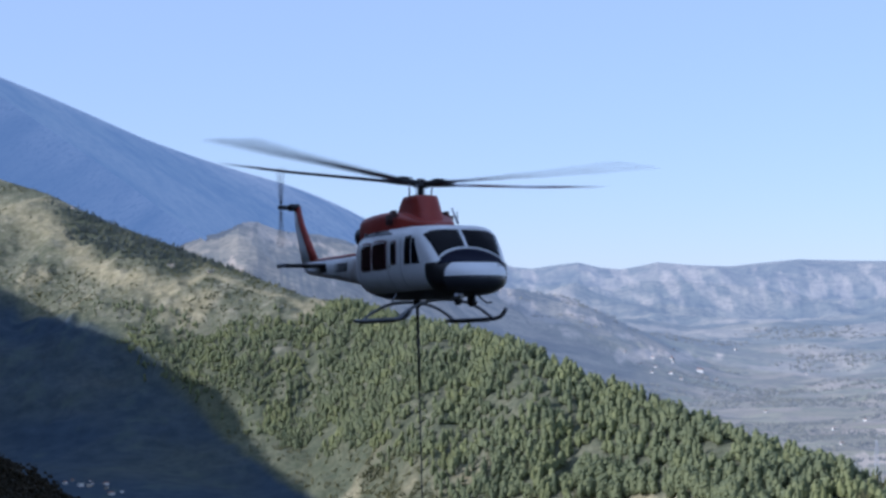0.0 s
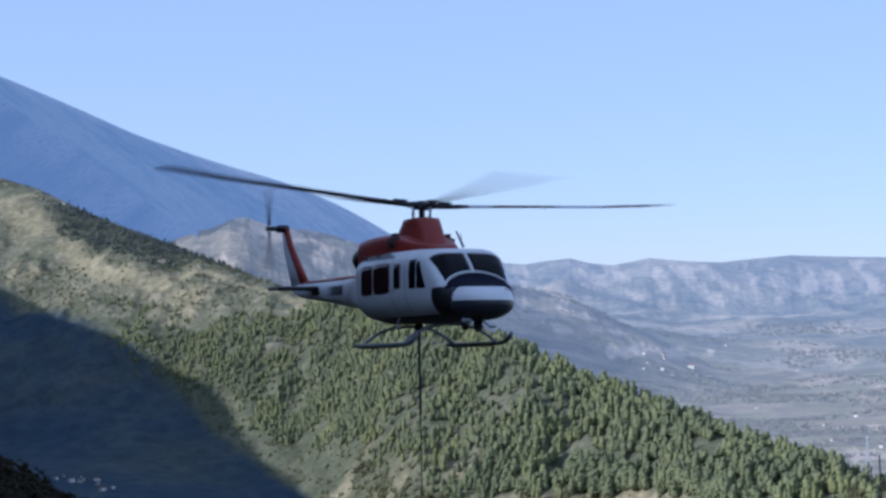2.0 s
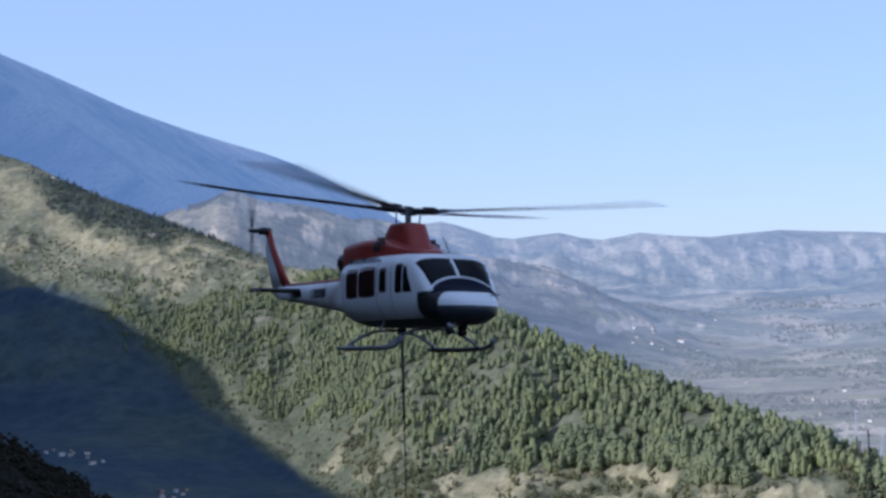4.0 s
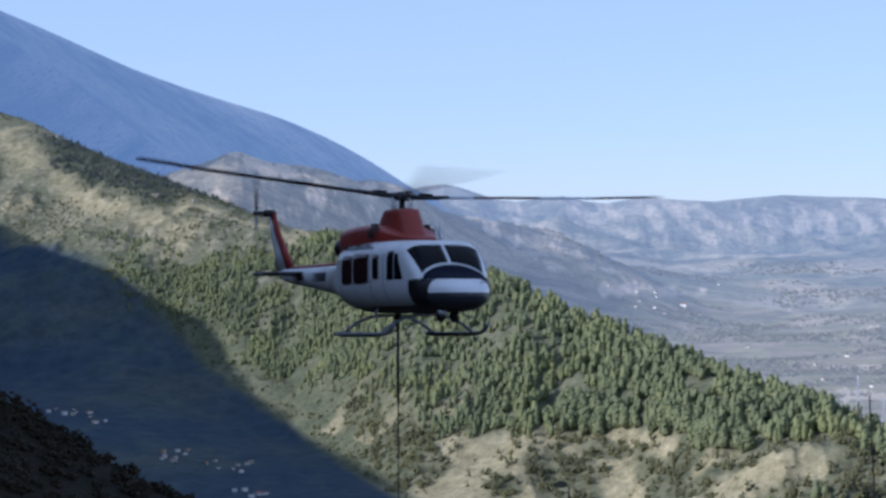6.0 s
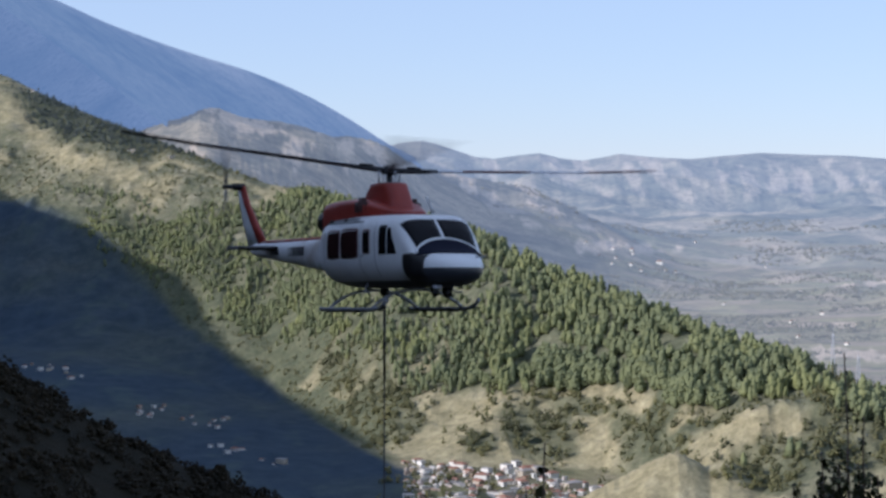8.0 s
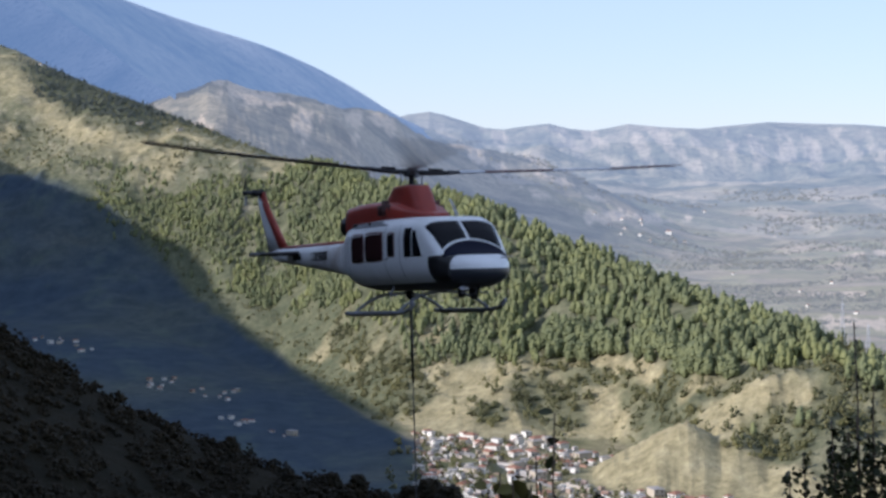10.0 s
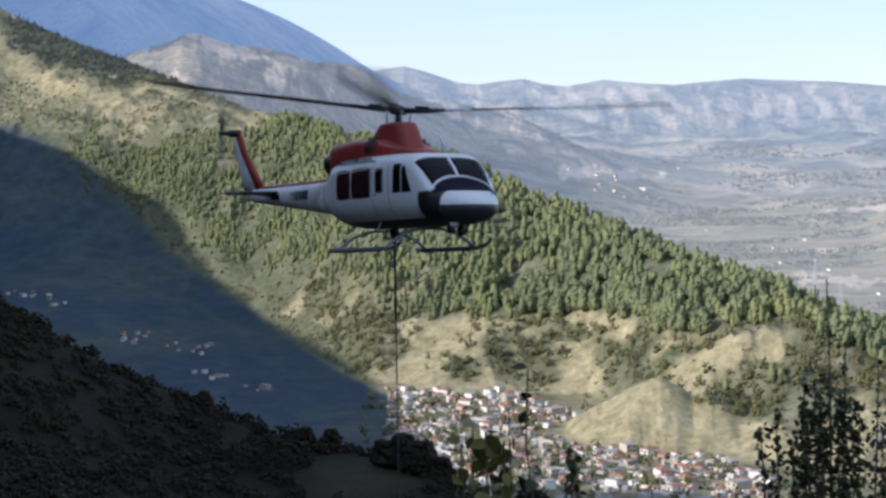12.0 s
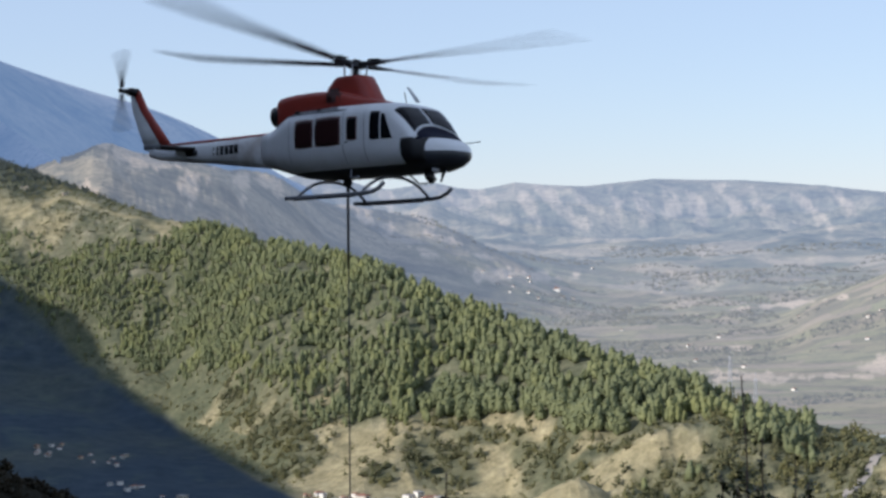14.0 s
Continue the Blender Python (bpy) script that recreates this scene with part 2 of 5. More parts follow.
RED = worn_paint("red_paint", (0.30, 0.038, 0.025), (0.13, 0.022, 0.017), 0.38)
NAVY = plain("antiglare_navy", (0.011, 0.013, 0.028), 0.85, 0, 0.15)
BLACK = plain("black_paint", (0.012, 0.012, 0.014), 0.5)
GREY = worn_paint("skid_grey", (0.17, 0.18, 0.20), (0.09, 0.09, 0.10), 0.5)
STEEL = plain("bare_steel", (0.34, 0.35, 0.37), 0.4, 0.8)
DARK_RED = plain("dark_red_paint", (0.05, 0.014, 0.012), 0.6)
BLADE = plain("rotor_blade_grey", (0.035, 0.037, 0.042), 0.55)
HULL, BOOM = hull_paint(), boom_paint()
SEAL = plain("brown_window_frame", (0.15, 0.085, 0.08), 0.6)
BLADE_PALE = plain("pale_blade_paint", (0.5, 0.52, 0.56), 0.5)
BLADE_RED = plain("red_blade_paint", (0.10, 0.035, 0.03), 0.5)
GLASS = dark_glass("tinted_glass")
CABIN_GLASS = dark_glass("cabin_glass", (0.03, 0.013, 0.014))
TAIL_BLADE = plain("tail_blade_grey", (0.15, 0.16, 0.18), 0.55)
ROPE = plain("sling_rope", (0.045, 0.045, 0.05), 0.8)

# ---- the land ----
def az(u):
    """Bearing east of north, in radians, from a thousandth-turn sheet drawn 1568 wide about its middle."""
    return (u - 784) / 3600


def up(v):
    return (441 - v) / 3600 - 0.0151


# wooded ridge: bearing mark, height mark, range
RIDGE = [(-400, 105, 3000), (-130, 156, 2850), (0, 195, 2700), (60, 214, 2620), (110, 240, 2550), (180, 270, 2490), (270, 306, 2400), (400, 356, 2250), (500, 395, 2150),
         (620, 420, 2050), (740, 455, 1930), (870, 488, 1800), (1000, 548, 1700), (1150, 606, 1600), (1300, 672, 1500),
         (1480, 722, 1400), (1600, 764, 1370), (1781, 800, 1340), (2000, 835, 1330)]
# foot of the ridge: bearing mark, range
FOOT = [(-400, 2000), (0, 1950), (300, 1850), (500, 1720), (730, 1480), (900, 1440), (1100, 1400), (1250, 1260), (1450, 1180), (1700, 1160)]
FLOOR = -200.0
# spur of the near slope: bearing mark, height mark, range
SPUR = [(-900, 350, 330), (-300, 500, 320), (20, 684, 310), (220, 806, 300), (390, 888, 290), (500, 934, 280), (720, 988, 260), (870, 1040, 240), (1200, 1250, 220), (2200, 1500, 200)]


def table(rows, a, k):
    return np.interp(a, [az(r[0]) for r in rows], [r[k] for r in rows])


def ridge_range(a):
    return table(RIDGE, a, 2)


def ridge_height(a):
    return ridge_range(a) * np.interp(a, [az(r[0]) for r in RIDGE], [up(r[1]) for r in RIDGE])


def foot_range(a):
    return table(FOOT, a, 1)


def spur_range(a):
    return table(SPUR, a, 2)


def spur_slope(a):
    return np.interp(a, [az(r[0]) for r in SPUR], [up(r[1]) for r in SPUR])


def mound(x, y, cx, cy, h, r, k=1.0):
    d = np.hypot(x - cx, (y - cy) * k)
    return h * np.clip(1 - d / r, 0, 1) ** 0.9


MOUNDS = [(1228, 1242, 38, 68), (1306, 1246, 30, 88), (1480, 1225, 32, 85), (1620, 1200, 28, 90), (905, 1500, 26, 90), (1075, 1470, 26, 60)]


def near_height(a, d):
    """Height of the near land at bearing a and range d."""
    x, y = np.sin(a) * d, np.cos(a) * d
    dr, zr, df = ridge_range(a), ridge_height(a), foot_range(a)
    ds, ss = spur_range(a), spur_slope(a)
    t = np.clip((d - df) / (dr - df), 0, 1)
    rise = 0.45 * t + 0.55 * t * t * (3 - 2 * t)
    left = smoothstep(az(760), az(100), a)
    base = FLOOR + 45 * left * smoothstep(1300, 1900, d)
    gull = fbm(x, y, 150, 5, 3, 0.55, True)
    z = base + (zr - base) * rise + (gull - 0.2) * 26 * np.sin(np.pi * t) + fbm(x, y, 40, 3, 9) * 7 * smoothstep(0, 0.15, t) * (1 - t)
    for u, rng, h, r in MOUNDS:
        cx, cy = math.sin(az(u)) * rng, math.cos(az(u)) * rng
        z = np.maximum(z, FLOOR - 6 + mound(x, y, cx, cy, h + 6, r, 0.8) + fbm(x, y, 40, 4, 21, 0.55, True) * 2.5 - 2 - 7 * np.abs(value_noise(np.arctan2(x - cx, y - cy) * 4.5, np.hypot(x - cx, y - cy) * 0.012, 23)) * smoothstep(0.1, 0.6, np.hypot(x - cx, y - cy) / r))
    back = np.clip((d - dr) / 500, 0, 1)
    z = np.where(d > dr, zr - back * 160 - 20 * np.sin(back * 3.1), z)
    p = np.clip(d / ds, 0, 1)
    slope = ss * d - 1.75 - 20 * np.sin(np.pi * p) ** 1.3 + fbm(x, y, 45, 4, 5) * 6 * p * (1 - p) * 3
    drop = ss * ds - 1.75 - (d - ds) * 0.55 - (d - ds) ** 2 * 0.0006
    spur = np.where(d < ds, slope, drop)
    return np.where(d < ds, slope, np.maximum(z + fbm(x, y, 60, 3, 8) * 3 * (d < df), spur))


def cover_near(a, d):
    x, y = np.sin(a) * d, np.cos(a) * d
    df, dr = foot_range(a), ridge_range(a)
    t = (d - df) / (dr - df)
    wild = fbm(x, y, 90, 5, 31)
    woods = forest_density(a, d)
    sand = np.clip(0.8 + fbm(x, y, 45, 4, 33) * 2.2, 0, 1) * smoothstep(0.34, 0.2, t + wild * 1.0) * smoothstep(-0.04, 0.02, t) * smoothstep(az(660), az(740), a) * (1 - 0.75 * smoothstep(az(1080), az(1180), a))
    for u, rng, h, r in MOUNDS:
        cx, cy = math.sin(az(u)) * rng, math.cos(az(u)) * rng
        sand = np.maximum(sand, smoothstep(1.0, 0.8, np.hypot(x - cx, (y - cy) * 0.8) / r))
    scar = smoothstep(0.22, 0.34, fbm(x, y, 70, 4, 77)) * (t > 0.15) * 0.8
    track = lane_track(a, d)
    cold = np.maximum(west_shade(a, d), knoll_woods(a, d))
    scar = scar * (1 - cold)
    olive = 0.8 * (t > -0.1) * (t < 0.5) * np.maximum(smoothstep(az(740), az(640), a), smoothstep(az(1100), az(1160), a))
    for u, rng, h, r in MOUNDS:
        olive = olive * (1 - smoothstep(1.0, 0.85, np.hypot(x - math.sin(az(u)) * rng, (y - math.cos(az(u)) * rng) * 0.8) / r))
    sand = np.clip(np.maximum(np.maximum(sand * (1 - olive), scar), track * 0.95), 0, 1)
    field = np.where(d < df, 0.6 + 0.4 * (wild > 0), 0.0) * smoothstep(az(500), az(800), a)
    bush = thicket(a, d)
    sand = sand * (1 - 0.8 * bush)
    return np.clip(sand * (1 - woods), 0, 1), np.clip(woods * 0.6 + bush + olive * 0.7 + (d < spur_range(a) + 60) * 1.0 + cold + 0.5 * (t > -0.1) * (t < 0.45) * smoothstep(0.12, -0.12, wild), 0, 1), np.maximum(np.clip(field, 0, 1) * (d > spur_range(a) + 60), meadow(a, d)), near_shade(a, d)


def lane_track(a, d):
    """The pale worn slope and the track that leave the hamlet on the ridge."""
    x, y = np.sin(a) * d, np.cos(a) * d
    t = (d - foot_range(a)) / (ridge_range(a) - foot_range(a))
    lane = np.interp(a, [az(60), az(160), az(260), az(330), az(560)], [0.8, 0.68, 0.66, 0.82, 0.95])
    width = np.interp(a, [az(60), az(240), az(330)], [0.06, 0.06, 0.022])
    return np.exp(-((t - lane - 0.012 * np.sin(a * 90)) / width) ** 2) * smoothstep(az(600), az(520), a) * np.clip(0.95 + fbm(x, y, 90, 5, 31), 0, 1)


def meadow(a, d):
    return np.exp(-(((a - az(705)) / 0.03) ** 4 + ((d - 243) / 17) ** 4))


def near_shade(a, d):
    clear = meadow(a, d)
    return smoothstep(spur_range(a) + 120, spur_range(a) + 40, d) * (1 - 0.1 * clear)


def west_shade(a, d):
    """Mask for the painted blue shade of the lower slope in the west."""
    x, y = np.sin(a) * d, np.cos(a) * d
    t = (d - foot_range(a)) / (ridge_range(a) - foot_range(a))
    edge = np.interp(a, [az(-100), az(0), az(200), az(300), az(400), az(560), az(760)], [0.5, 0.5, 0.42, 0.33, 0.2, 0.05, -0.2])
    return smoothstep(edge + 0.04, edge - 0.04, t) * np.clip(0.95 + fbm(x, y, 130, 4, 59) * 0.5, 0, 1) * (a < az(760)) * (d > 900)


THICKETS = [(985, 0.14, 55, 0.12), (1180, 0.26, 75, 0.09), (1075, 0.33, 60, 0.05), (880, 0.02, 26, 0.05), (700, 0.16, 60, 0.13), (640, 0.25, 40, 0.08), (1360, 0.25, 80, 0.25), (1560, 0.6, 90, 0.35), (1680, 0.5, 80, 0.4)]


def thicket(a, d):
    """Dark scrub in the gullies: bearing mark, share of the slope, half width, half share."""
    x, y = np.sin(a) * d, np.cos(a) * d
    t = (d - foot_range(a)) / (ridge_range(a) - foot_range(a))
    rag, out = fbm(x, y, 45, 4, 63), np.zeros_like(a)
    for u, share, hu, hs in THICKETS:
        out = np.maximum(out, smoothstep(1.25, 0.7, np.hypot((a - az(u)) * 3600 / hu, (t - share) / hs) + rag * 1.3))
    return out


def knoll_woods(a, d):
    """A dark patch of low woods below the ridge's crest in the west."""
    x, y = np.sin(a) * d, np.cos(a) * d
    t = (d - foot_range(a)) / (ridge_range(a) - foot_range(a)) + fbm(x, y, 110, 4, 55) * 0.1
    lane = np.interp(a, [az(60), az(160), az(260), az(330), az(560)], [0.8, 0.68, 0.66, 0.82, 0.95])
    rag = fbm(x, y, 160, 4, 56) * 0.5
    return smoothstep(lane + 0.04, lane + 0.12, t) * smoothstep(1.03, 0.98, t) * smoothstep(az(40), az(150), a + rag * 0.04) * smoothstep(az(520), az(360), a) * np.clip(0.85 + rag * 1.6, 0.1, 1)


def forest_density(a, d):
    x, y = np.sin(a) * d, np.cos(a) * d
    t = (d - foot_range(a)) / (ridge_range(a) - foot_range(a))
    low = np.interp(a, [az(100), az(250), az(420), az(560), az(900), az(1000), az(1100), az(1200), az(1300), az(1400), az(1480)],
                    [0.5, 0.37, 0.30, 0.29, 0.30, 0.37, 0.46, 0.43, 0.5, 0.6, 0.62])
    top = np.interp(a, [az(-100), az(150), az(250), az(330), az(420), az(500), az(620)], [0.3, 0.50, 0.52, 0.56, 0.64, 0.76, 1.15])
    n = fbm(x, y, 110, 4, 55) * 0.14
    m = smoothstep(low - 0.04, low + 0.05, t + n) * smoothstep(top + 0.05, top - 0.05, t + n)
    grove = smoothstep(0.02, 0.14, fbm(x, y, 75, 3, 57)) * smoothstep(az(1290), az(1360), a) * (t > -0.05) * (t < 0.5) * 0.8
    m = np.maximum(m, grove)
    return np.clip(m * (t < 1.06), 0, 1) * smoothstep(az(60), az(240), a + n * 0.3) * (1 - 0.9 * smoothstep(0.30, 0.38, fbm(x, y, 60, 3, 58)))


def polar_sheet(name, a, ranges, height, cover, mat):
    """A sheet of ground over bearings a; ranges is one row of distances for each bearing."""
    A = np.repeat(a[:, None], ranges.shape[1], 1)
    Z = height(A, ranges)
    verts = np.stack([np.sin(A) * ranges, np.cos(A) * ranges, Z], -1).reshape(-1, 3)
    n, m = ranges.shape
    i, j = np.meshgrid(np.arange(n - 1), np.arange(m - 1), indexing="ij")
    q = (i * m + j).ravel()
    faces = np.stack([q, q + 1, q + m + 1, q + m], -1)[:, ::-1]
    me = raw_mesh(name, verts, faces, mat)
    col = me.color_attributes.new("cover", "FLOAT_COLOR", "POINT")
    r, g, b, *heath = cover(A, ranges)
    col.data.foreach_set("color", np.stack([r, g, b, heath[0] if heath else np.zeros_like(r)], -1).astype(np.float32).ravel())
    return new(name, me)


def bearings(fine):
    inside = np.linspace(az(-260), az(1960), fine)
    outside = np.linspace(inside[-1], inside[0] + 2 * math.pi, 70)[1:]
    return np.concatenate([inside, outside])


def wrap(fn):
    return lambda a, d: fn((a + math.pi) % (2 * math.pi) - math.pi, d)


def build_ground():
    a = bearings(620)
    w = (a + math.pi) % (2 * math.pi) - math.pi
    ds, df, dr = spur_range(w), foot_range(w), ridge_range(w)
    def span(lo, hi, k, power=1.0):
        return lo[:, None] + (hi - lo)[:, None] * (np.arange(k) / k)[None, :] ** power
    rows = np.concatenate([span(0 * ds, ds, 44, 1.6), span(ds, ds + 300, 16), span(ds + 300, df, 60), span(df, dr, 150), span(dr, dr + 520, 14)], 1)
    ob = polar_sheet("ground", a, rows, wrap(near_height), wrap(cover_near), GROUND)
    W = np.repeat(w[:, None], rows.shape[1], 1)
    cold = ob.data.attributes.new("shade_tint", "FLOAT", "POINT")
    cold.data.foreach_set("value", west_shade(W, rows).astype(np.float32).ravel())
    tagged(ob, "dry grassy hillside, sandy cliffs and valley floor", "ground", kind="structure")


# ---- the distance ----
PEAK_A, PEAK_DIR = Vector((-760, 2900, 0)), Vector((0.33, 0.944, 0))
PEAK_LINE = [(-400, -120), (-41, 9), (120, 80), (240, 135), (289, 154), (345, 167), (489, 211), (579, 267), (650, 314), (740, 346), (860, 390)]
FOOTHILL = [(0, 367), (200, 322), (308, 291), (350, 277), (385, 258), (410, 257), (470, 273), (538, 287), (646, 312), (720, 327), (800, 367), (900, 390), (1050, 410), (1200, 440), (1400, 470)]
FAR_LINE = [(-200, 372), (600, 362), (700, 334), (735, 324), (773, 319), (800, 325), (822, 332), (870, 348), (903, 351), (945, 345), (984, 341), (1020, 350), (1058, 354), (1095, 348),
            (1123, 342), (1185, 348), (1248, 351), (1310, 345), (1368, 340), (1440, 343), (1518, 345), (1606, 352), (1663, 358), (1781, 372), (2000, 372)]
PLAIN = [(1300, 880), (1700, 790), (2000, 735), (2600, 640), (3300, 545), (3900, 462), (4350, 420)]


def peak_height(x, y):
    """The long mountain: a rounded ridge that runs away to the north-east."""
    along = (x - PEAK_A.x) * PEAK_DIR.x + (y - PEAK_A.y) * PEAK_DIR.y
    off = (x - PEAK_A.x) * PEAK_DIR.y - (y - PEAK_A.y) * PEAK_DIR.x
    s = np.linspace(-1500, 4000, 200)
    px, py = PEAK_A.x + s * PEAK_DIR.x, PEAK_A.y + s * PEAK_DIR.y
    crest = np.hypot(px, py) * np.interp(np.arctan2(px, py), [az(r[0]) for r in PEAK_LINE], [up(r[1]) for r in PEAK_LINE])
    crest = np.convolve(np.pad(crest, 9, mode="edge"), np.ones(19) / 19, mode="valid")
    z = np.interp(along, s, crest)
    # a narrow lit brow in the west, a broad gentle shoulder farther on
    brow_width = np.where(off > 0, 1.0, 0.5) * np.interp(along, [-200, 560, 760, 980, 2200], [70, 80, 130, 170, 170])
    steep = np.interp(along, [-200, 600, 1100, 2200], [0.78, 0.85, 0.95, 1.0])
    fold = fbm(x, y, 420, 4, 41, 0.42)
    return z - steep * (np.sqrt(off * off + brow_width ** 2) - brow_width) + fold * 16 * smoothstep(30, 420, np.abs(off))


# bare slopes of the far land: bearing mark, height mark, half width, half height, lean
SCREES = [(425, 262, 26, 22, 0.5), (470, 290, 40, 12, 0.25), (520, 303, 40, 9, 0.2), (555, 333, 22, 26, 0.5), (605, 300, 34, 9, 0.25), (645, 352, 14, 38, 0.4), (395, 352, 26, 9, 0.4),
          (560, 276, 12, 5, 0.2), (700, 345, 34, 12, 0.4), (820, 372, 40, 10, 0.4), (900, 365, 26, 9, 0.5), (940, 395, 44, 9, 0.4), (870, 408, 30, 8, 0.4), (1000, 440, 50, 7, 0.3), (1080, 400, 30, 7, 0.4),
          (1020, 372, 26, 12, 0.7), (1060, 366, 24, 10, 0.7), (1145, 378, 20, 18, 0.9), (1190, 372, 26, 12, 0.8), (1215, 392, 30, 13, 0.7), (1250, 385, 22, 9, 0.8), (1300, 378, 16, 18, 0.9), (1350, 388, 14, 24, 0.9),
          (1395, 385, 18, 22, 0.9), (1445, 392, 16, 24, 0.9), (1500, 384, 20, 18, 0.8), (1560, 392, 24, 16, 0.8), (1640, 396, 24, 14, 0.8), (1700, 392, 26, 14, 0.8),
          (1110, 503, 70, 11, 0.0), (1180, 512, 40, 8, 0.0), (960, 462, 36, 6, 0.3), (1060, 470, 40, 5, 0.3), (1540, 690, 80, 8, 0.0), (1757, 668, 34, 12, 0.0), (1680, 690, 50, 4, 0.0), (1480, 640, 50, 5, 0.0), (1620, 560, 90, 5, -0.1)]


def scree(a, d, z):
    """How bare the slope is, by the places of the larger screes, with ragged edges."""
    u, v = a * 3600 + 784, 441 - 3600 * (z / d + 0.0151)
    rag = fbm(u, v, 22, 4, 83, 0.6)
    out = np.zeros_like(a)
    for cu, cv, hu, hv, lean in SCREES:
        p, q = u - cu, v - cv - lean * (u - cu)
        out = np.maximum(out, smoothstep(1.25, 0.55, np.hypot(p / hu, q / hv) + rag * 1.6))
    return out


def far_height(a, d):
    x, y = np.sin(a) * d, np.cos(a) * d
    el = np.interp(d, [r[0] for r in PLAIN], [up(r[1]) for r in PLAIN])
    west = smoothstep(az(1200), az(700), a)
    z = d * el + 2
    z += fbm(x * 0.55, y, 260, 5, 61, 0.55, True) * 30 * smoothstep(2500, 3600, d) * (0.2 + 0.9 * west)
    z += fbm(x, y, 150, 4, 63, 0.5) * (7 + 9 * smoothstep(2500, 3000, d))
    # a broad low hill that closes the plain in the east
    k = np.exp(-((d - 2900) / 330) ** 2) * smoothstep(az(1530), az(1660), a)
    z = z * (1 - k) + k * 2900 * np.interp(a, [az(1540), az(1640), az(1780), az(1900), az(2200)], [up(612), up(560), up(506), up(480), up(470)])
    z += west * 10 * smoothstep(2500, 3400, d)
    hill = np.interp(a, [az(420), az(620), az(900)], [2960, 3050, 3450])
    crest = np.interp(a, [az(r[0]) for r in FOOTHILL], [up(r[1]) for r in FOOTHILL]) * hill
    k = np.exp(-((d - hill) / 420) ** 2) * smoothstep(az(1350), az(900), a)
    z = z * (1 - k) + crest * k + (fbm(x * 0.7, y, 190, 6, 65, 0.55, True) - 0.75) * 48 * k * (1 - k * 0.6)
    far = np.interp(a, [az(r[0]) for r in FAR_LINE], [up(r[1]) for r in FAR_LINE]) * 4850
    k = smoothstep(4000, 4850, d)
    hills = far * k + z * (1 - k) + (fbm(x, y * 1.5, 420, 6, 71, 0.52, True) - 0.68) * 62 * np.sin(np.pi * np.clip((d - 3950) / 900, 0, 1))
    z = np.where(d > 3950, hills, z)
    return z - smoothstep(4860, 4950, d) * 120


def cover_far(a, d):
    x, y = np.sin(a) * d, np.cos(a) * d
    z = far_height(a, d)
    rock = np.maximum(scree(a, d, z), 0.45 * smoothstep(0.2, 0.36, fbm(x, y, 120, 5, 81)) * smoothstep(2700, 3300, d))
    plain_ = smoothstep(3900, 3300, d + fbm(x, y, 300, 3, 91) * 500) * smoothstep(az(900), az(1200), a + fbm(x, y, 200, 3, 93) * 0.06)
    return rock * (0.8 - 0.42 * smoothstep(4050, 4300, d)), np.zeros_like(a), np.clip(plain_, 0, 1)


def build_distance():
    a = bearings(900)
    w = (a + math.pi) % (2 * math.pi) - math.pi
    near = ridge_range(w) + 330
    k = np.linspace(0, 1, 240)[None, :]
    rows = near[:, None] + (4950 - near)[:, None] * k
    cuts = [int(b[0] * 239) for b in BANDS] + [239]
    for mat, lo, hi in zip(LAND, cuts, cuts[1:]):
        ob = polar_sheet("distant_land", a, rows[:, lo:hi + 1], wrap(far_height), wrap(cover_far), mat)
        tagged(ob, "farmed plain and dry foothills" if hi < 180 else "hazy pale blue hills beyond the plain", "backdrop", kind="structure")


def cover_peak(a, d):
    x, y = np.sin(a) * d, np.cos(a) * d
    off = (x - PEAK_A.x) * PEAK_DIR.y - (y - PEAK_A.y) * PEAK_DIR.x
    along = (x - PEAK_A.x) * PEAK_DIR.x + (y - PEAK_A.y) * PEAK_DIR.y
    # pale cover along the crest paints its sunlit band
    wide = np.interp(along, [0, 560, 900], [80, 90, 200])
    bare = 0.9 * np.exp(-((off + 20) / wide) ** 2) * np.clip(0.75 + fbm(x, y, 120, 4, 88) * 1.2, 0, 1)
    return bare, np.ones_like(a), np.zeros_like(a)


def build_peak():
    a = np.linspace(az(-500), az(900), 300)
    rows = np.repeat(np.linspace(2850, 4940, 200)[None, :], len(a), 0)
    def height(A, D):
        return np.maximum(peak_height(np.sin(A) * D, np.cos(A) * D), far_height(A, D) - 40)
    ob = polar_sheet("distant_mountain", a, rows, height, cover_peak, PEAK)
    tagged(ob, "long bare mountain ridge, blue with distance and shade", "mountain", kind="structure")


# The mountain on whose flank the eye stands; it shades the near slope, the helicopter and part of the valley.
SHADE = [(-60, 352), (0, 388), (100, 442), (200, 474), (290, 532), (355, 560), (390, 625), (440, 690), (530, 765), (660, 835), (745, 905), (790, 955), (840, 1010), (890, 1065)]


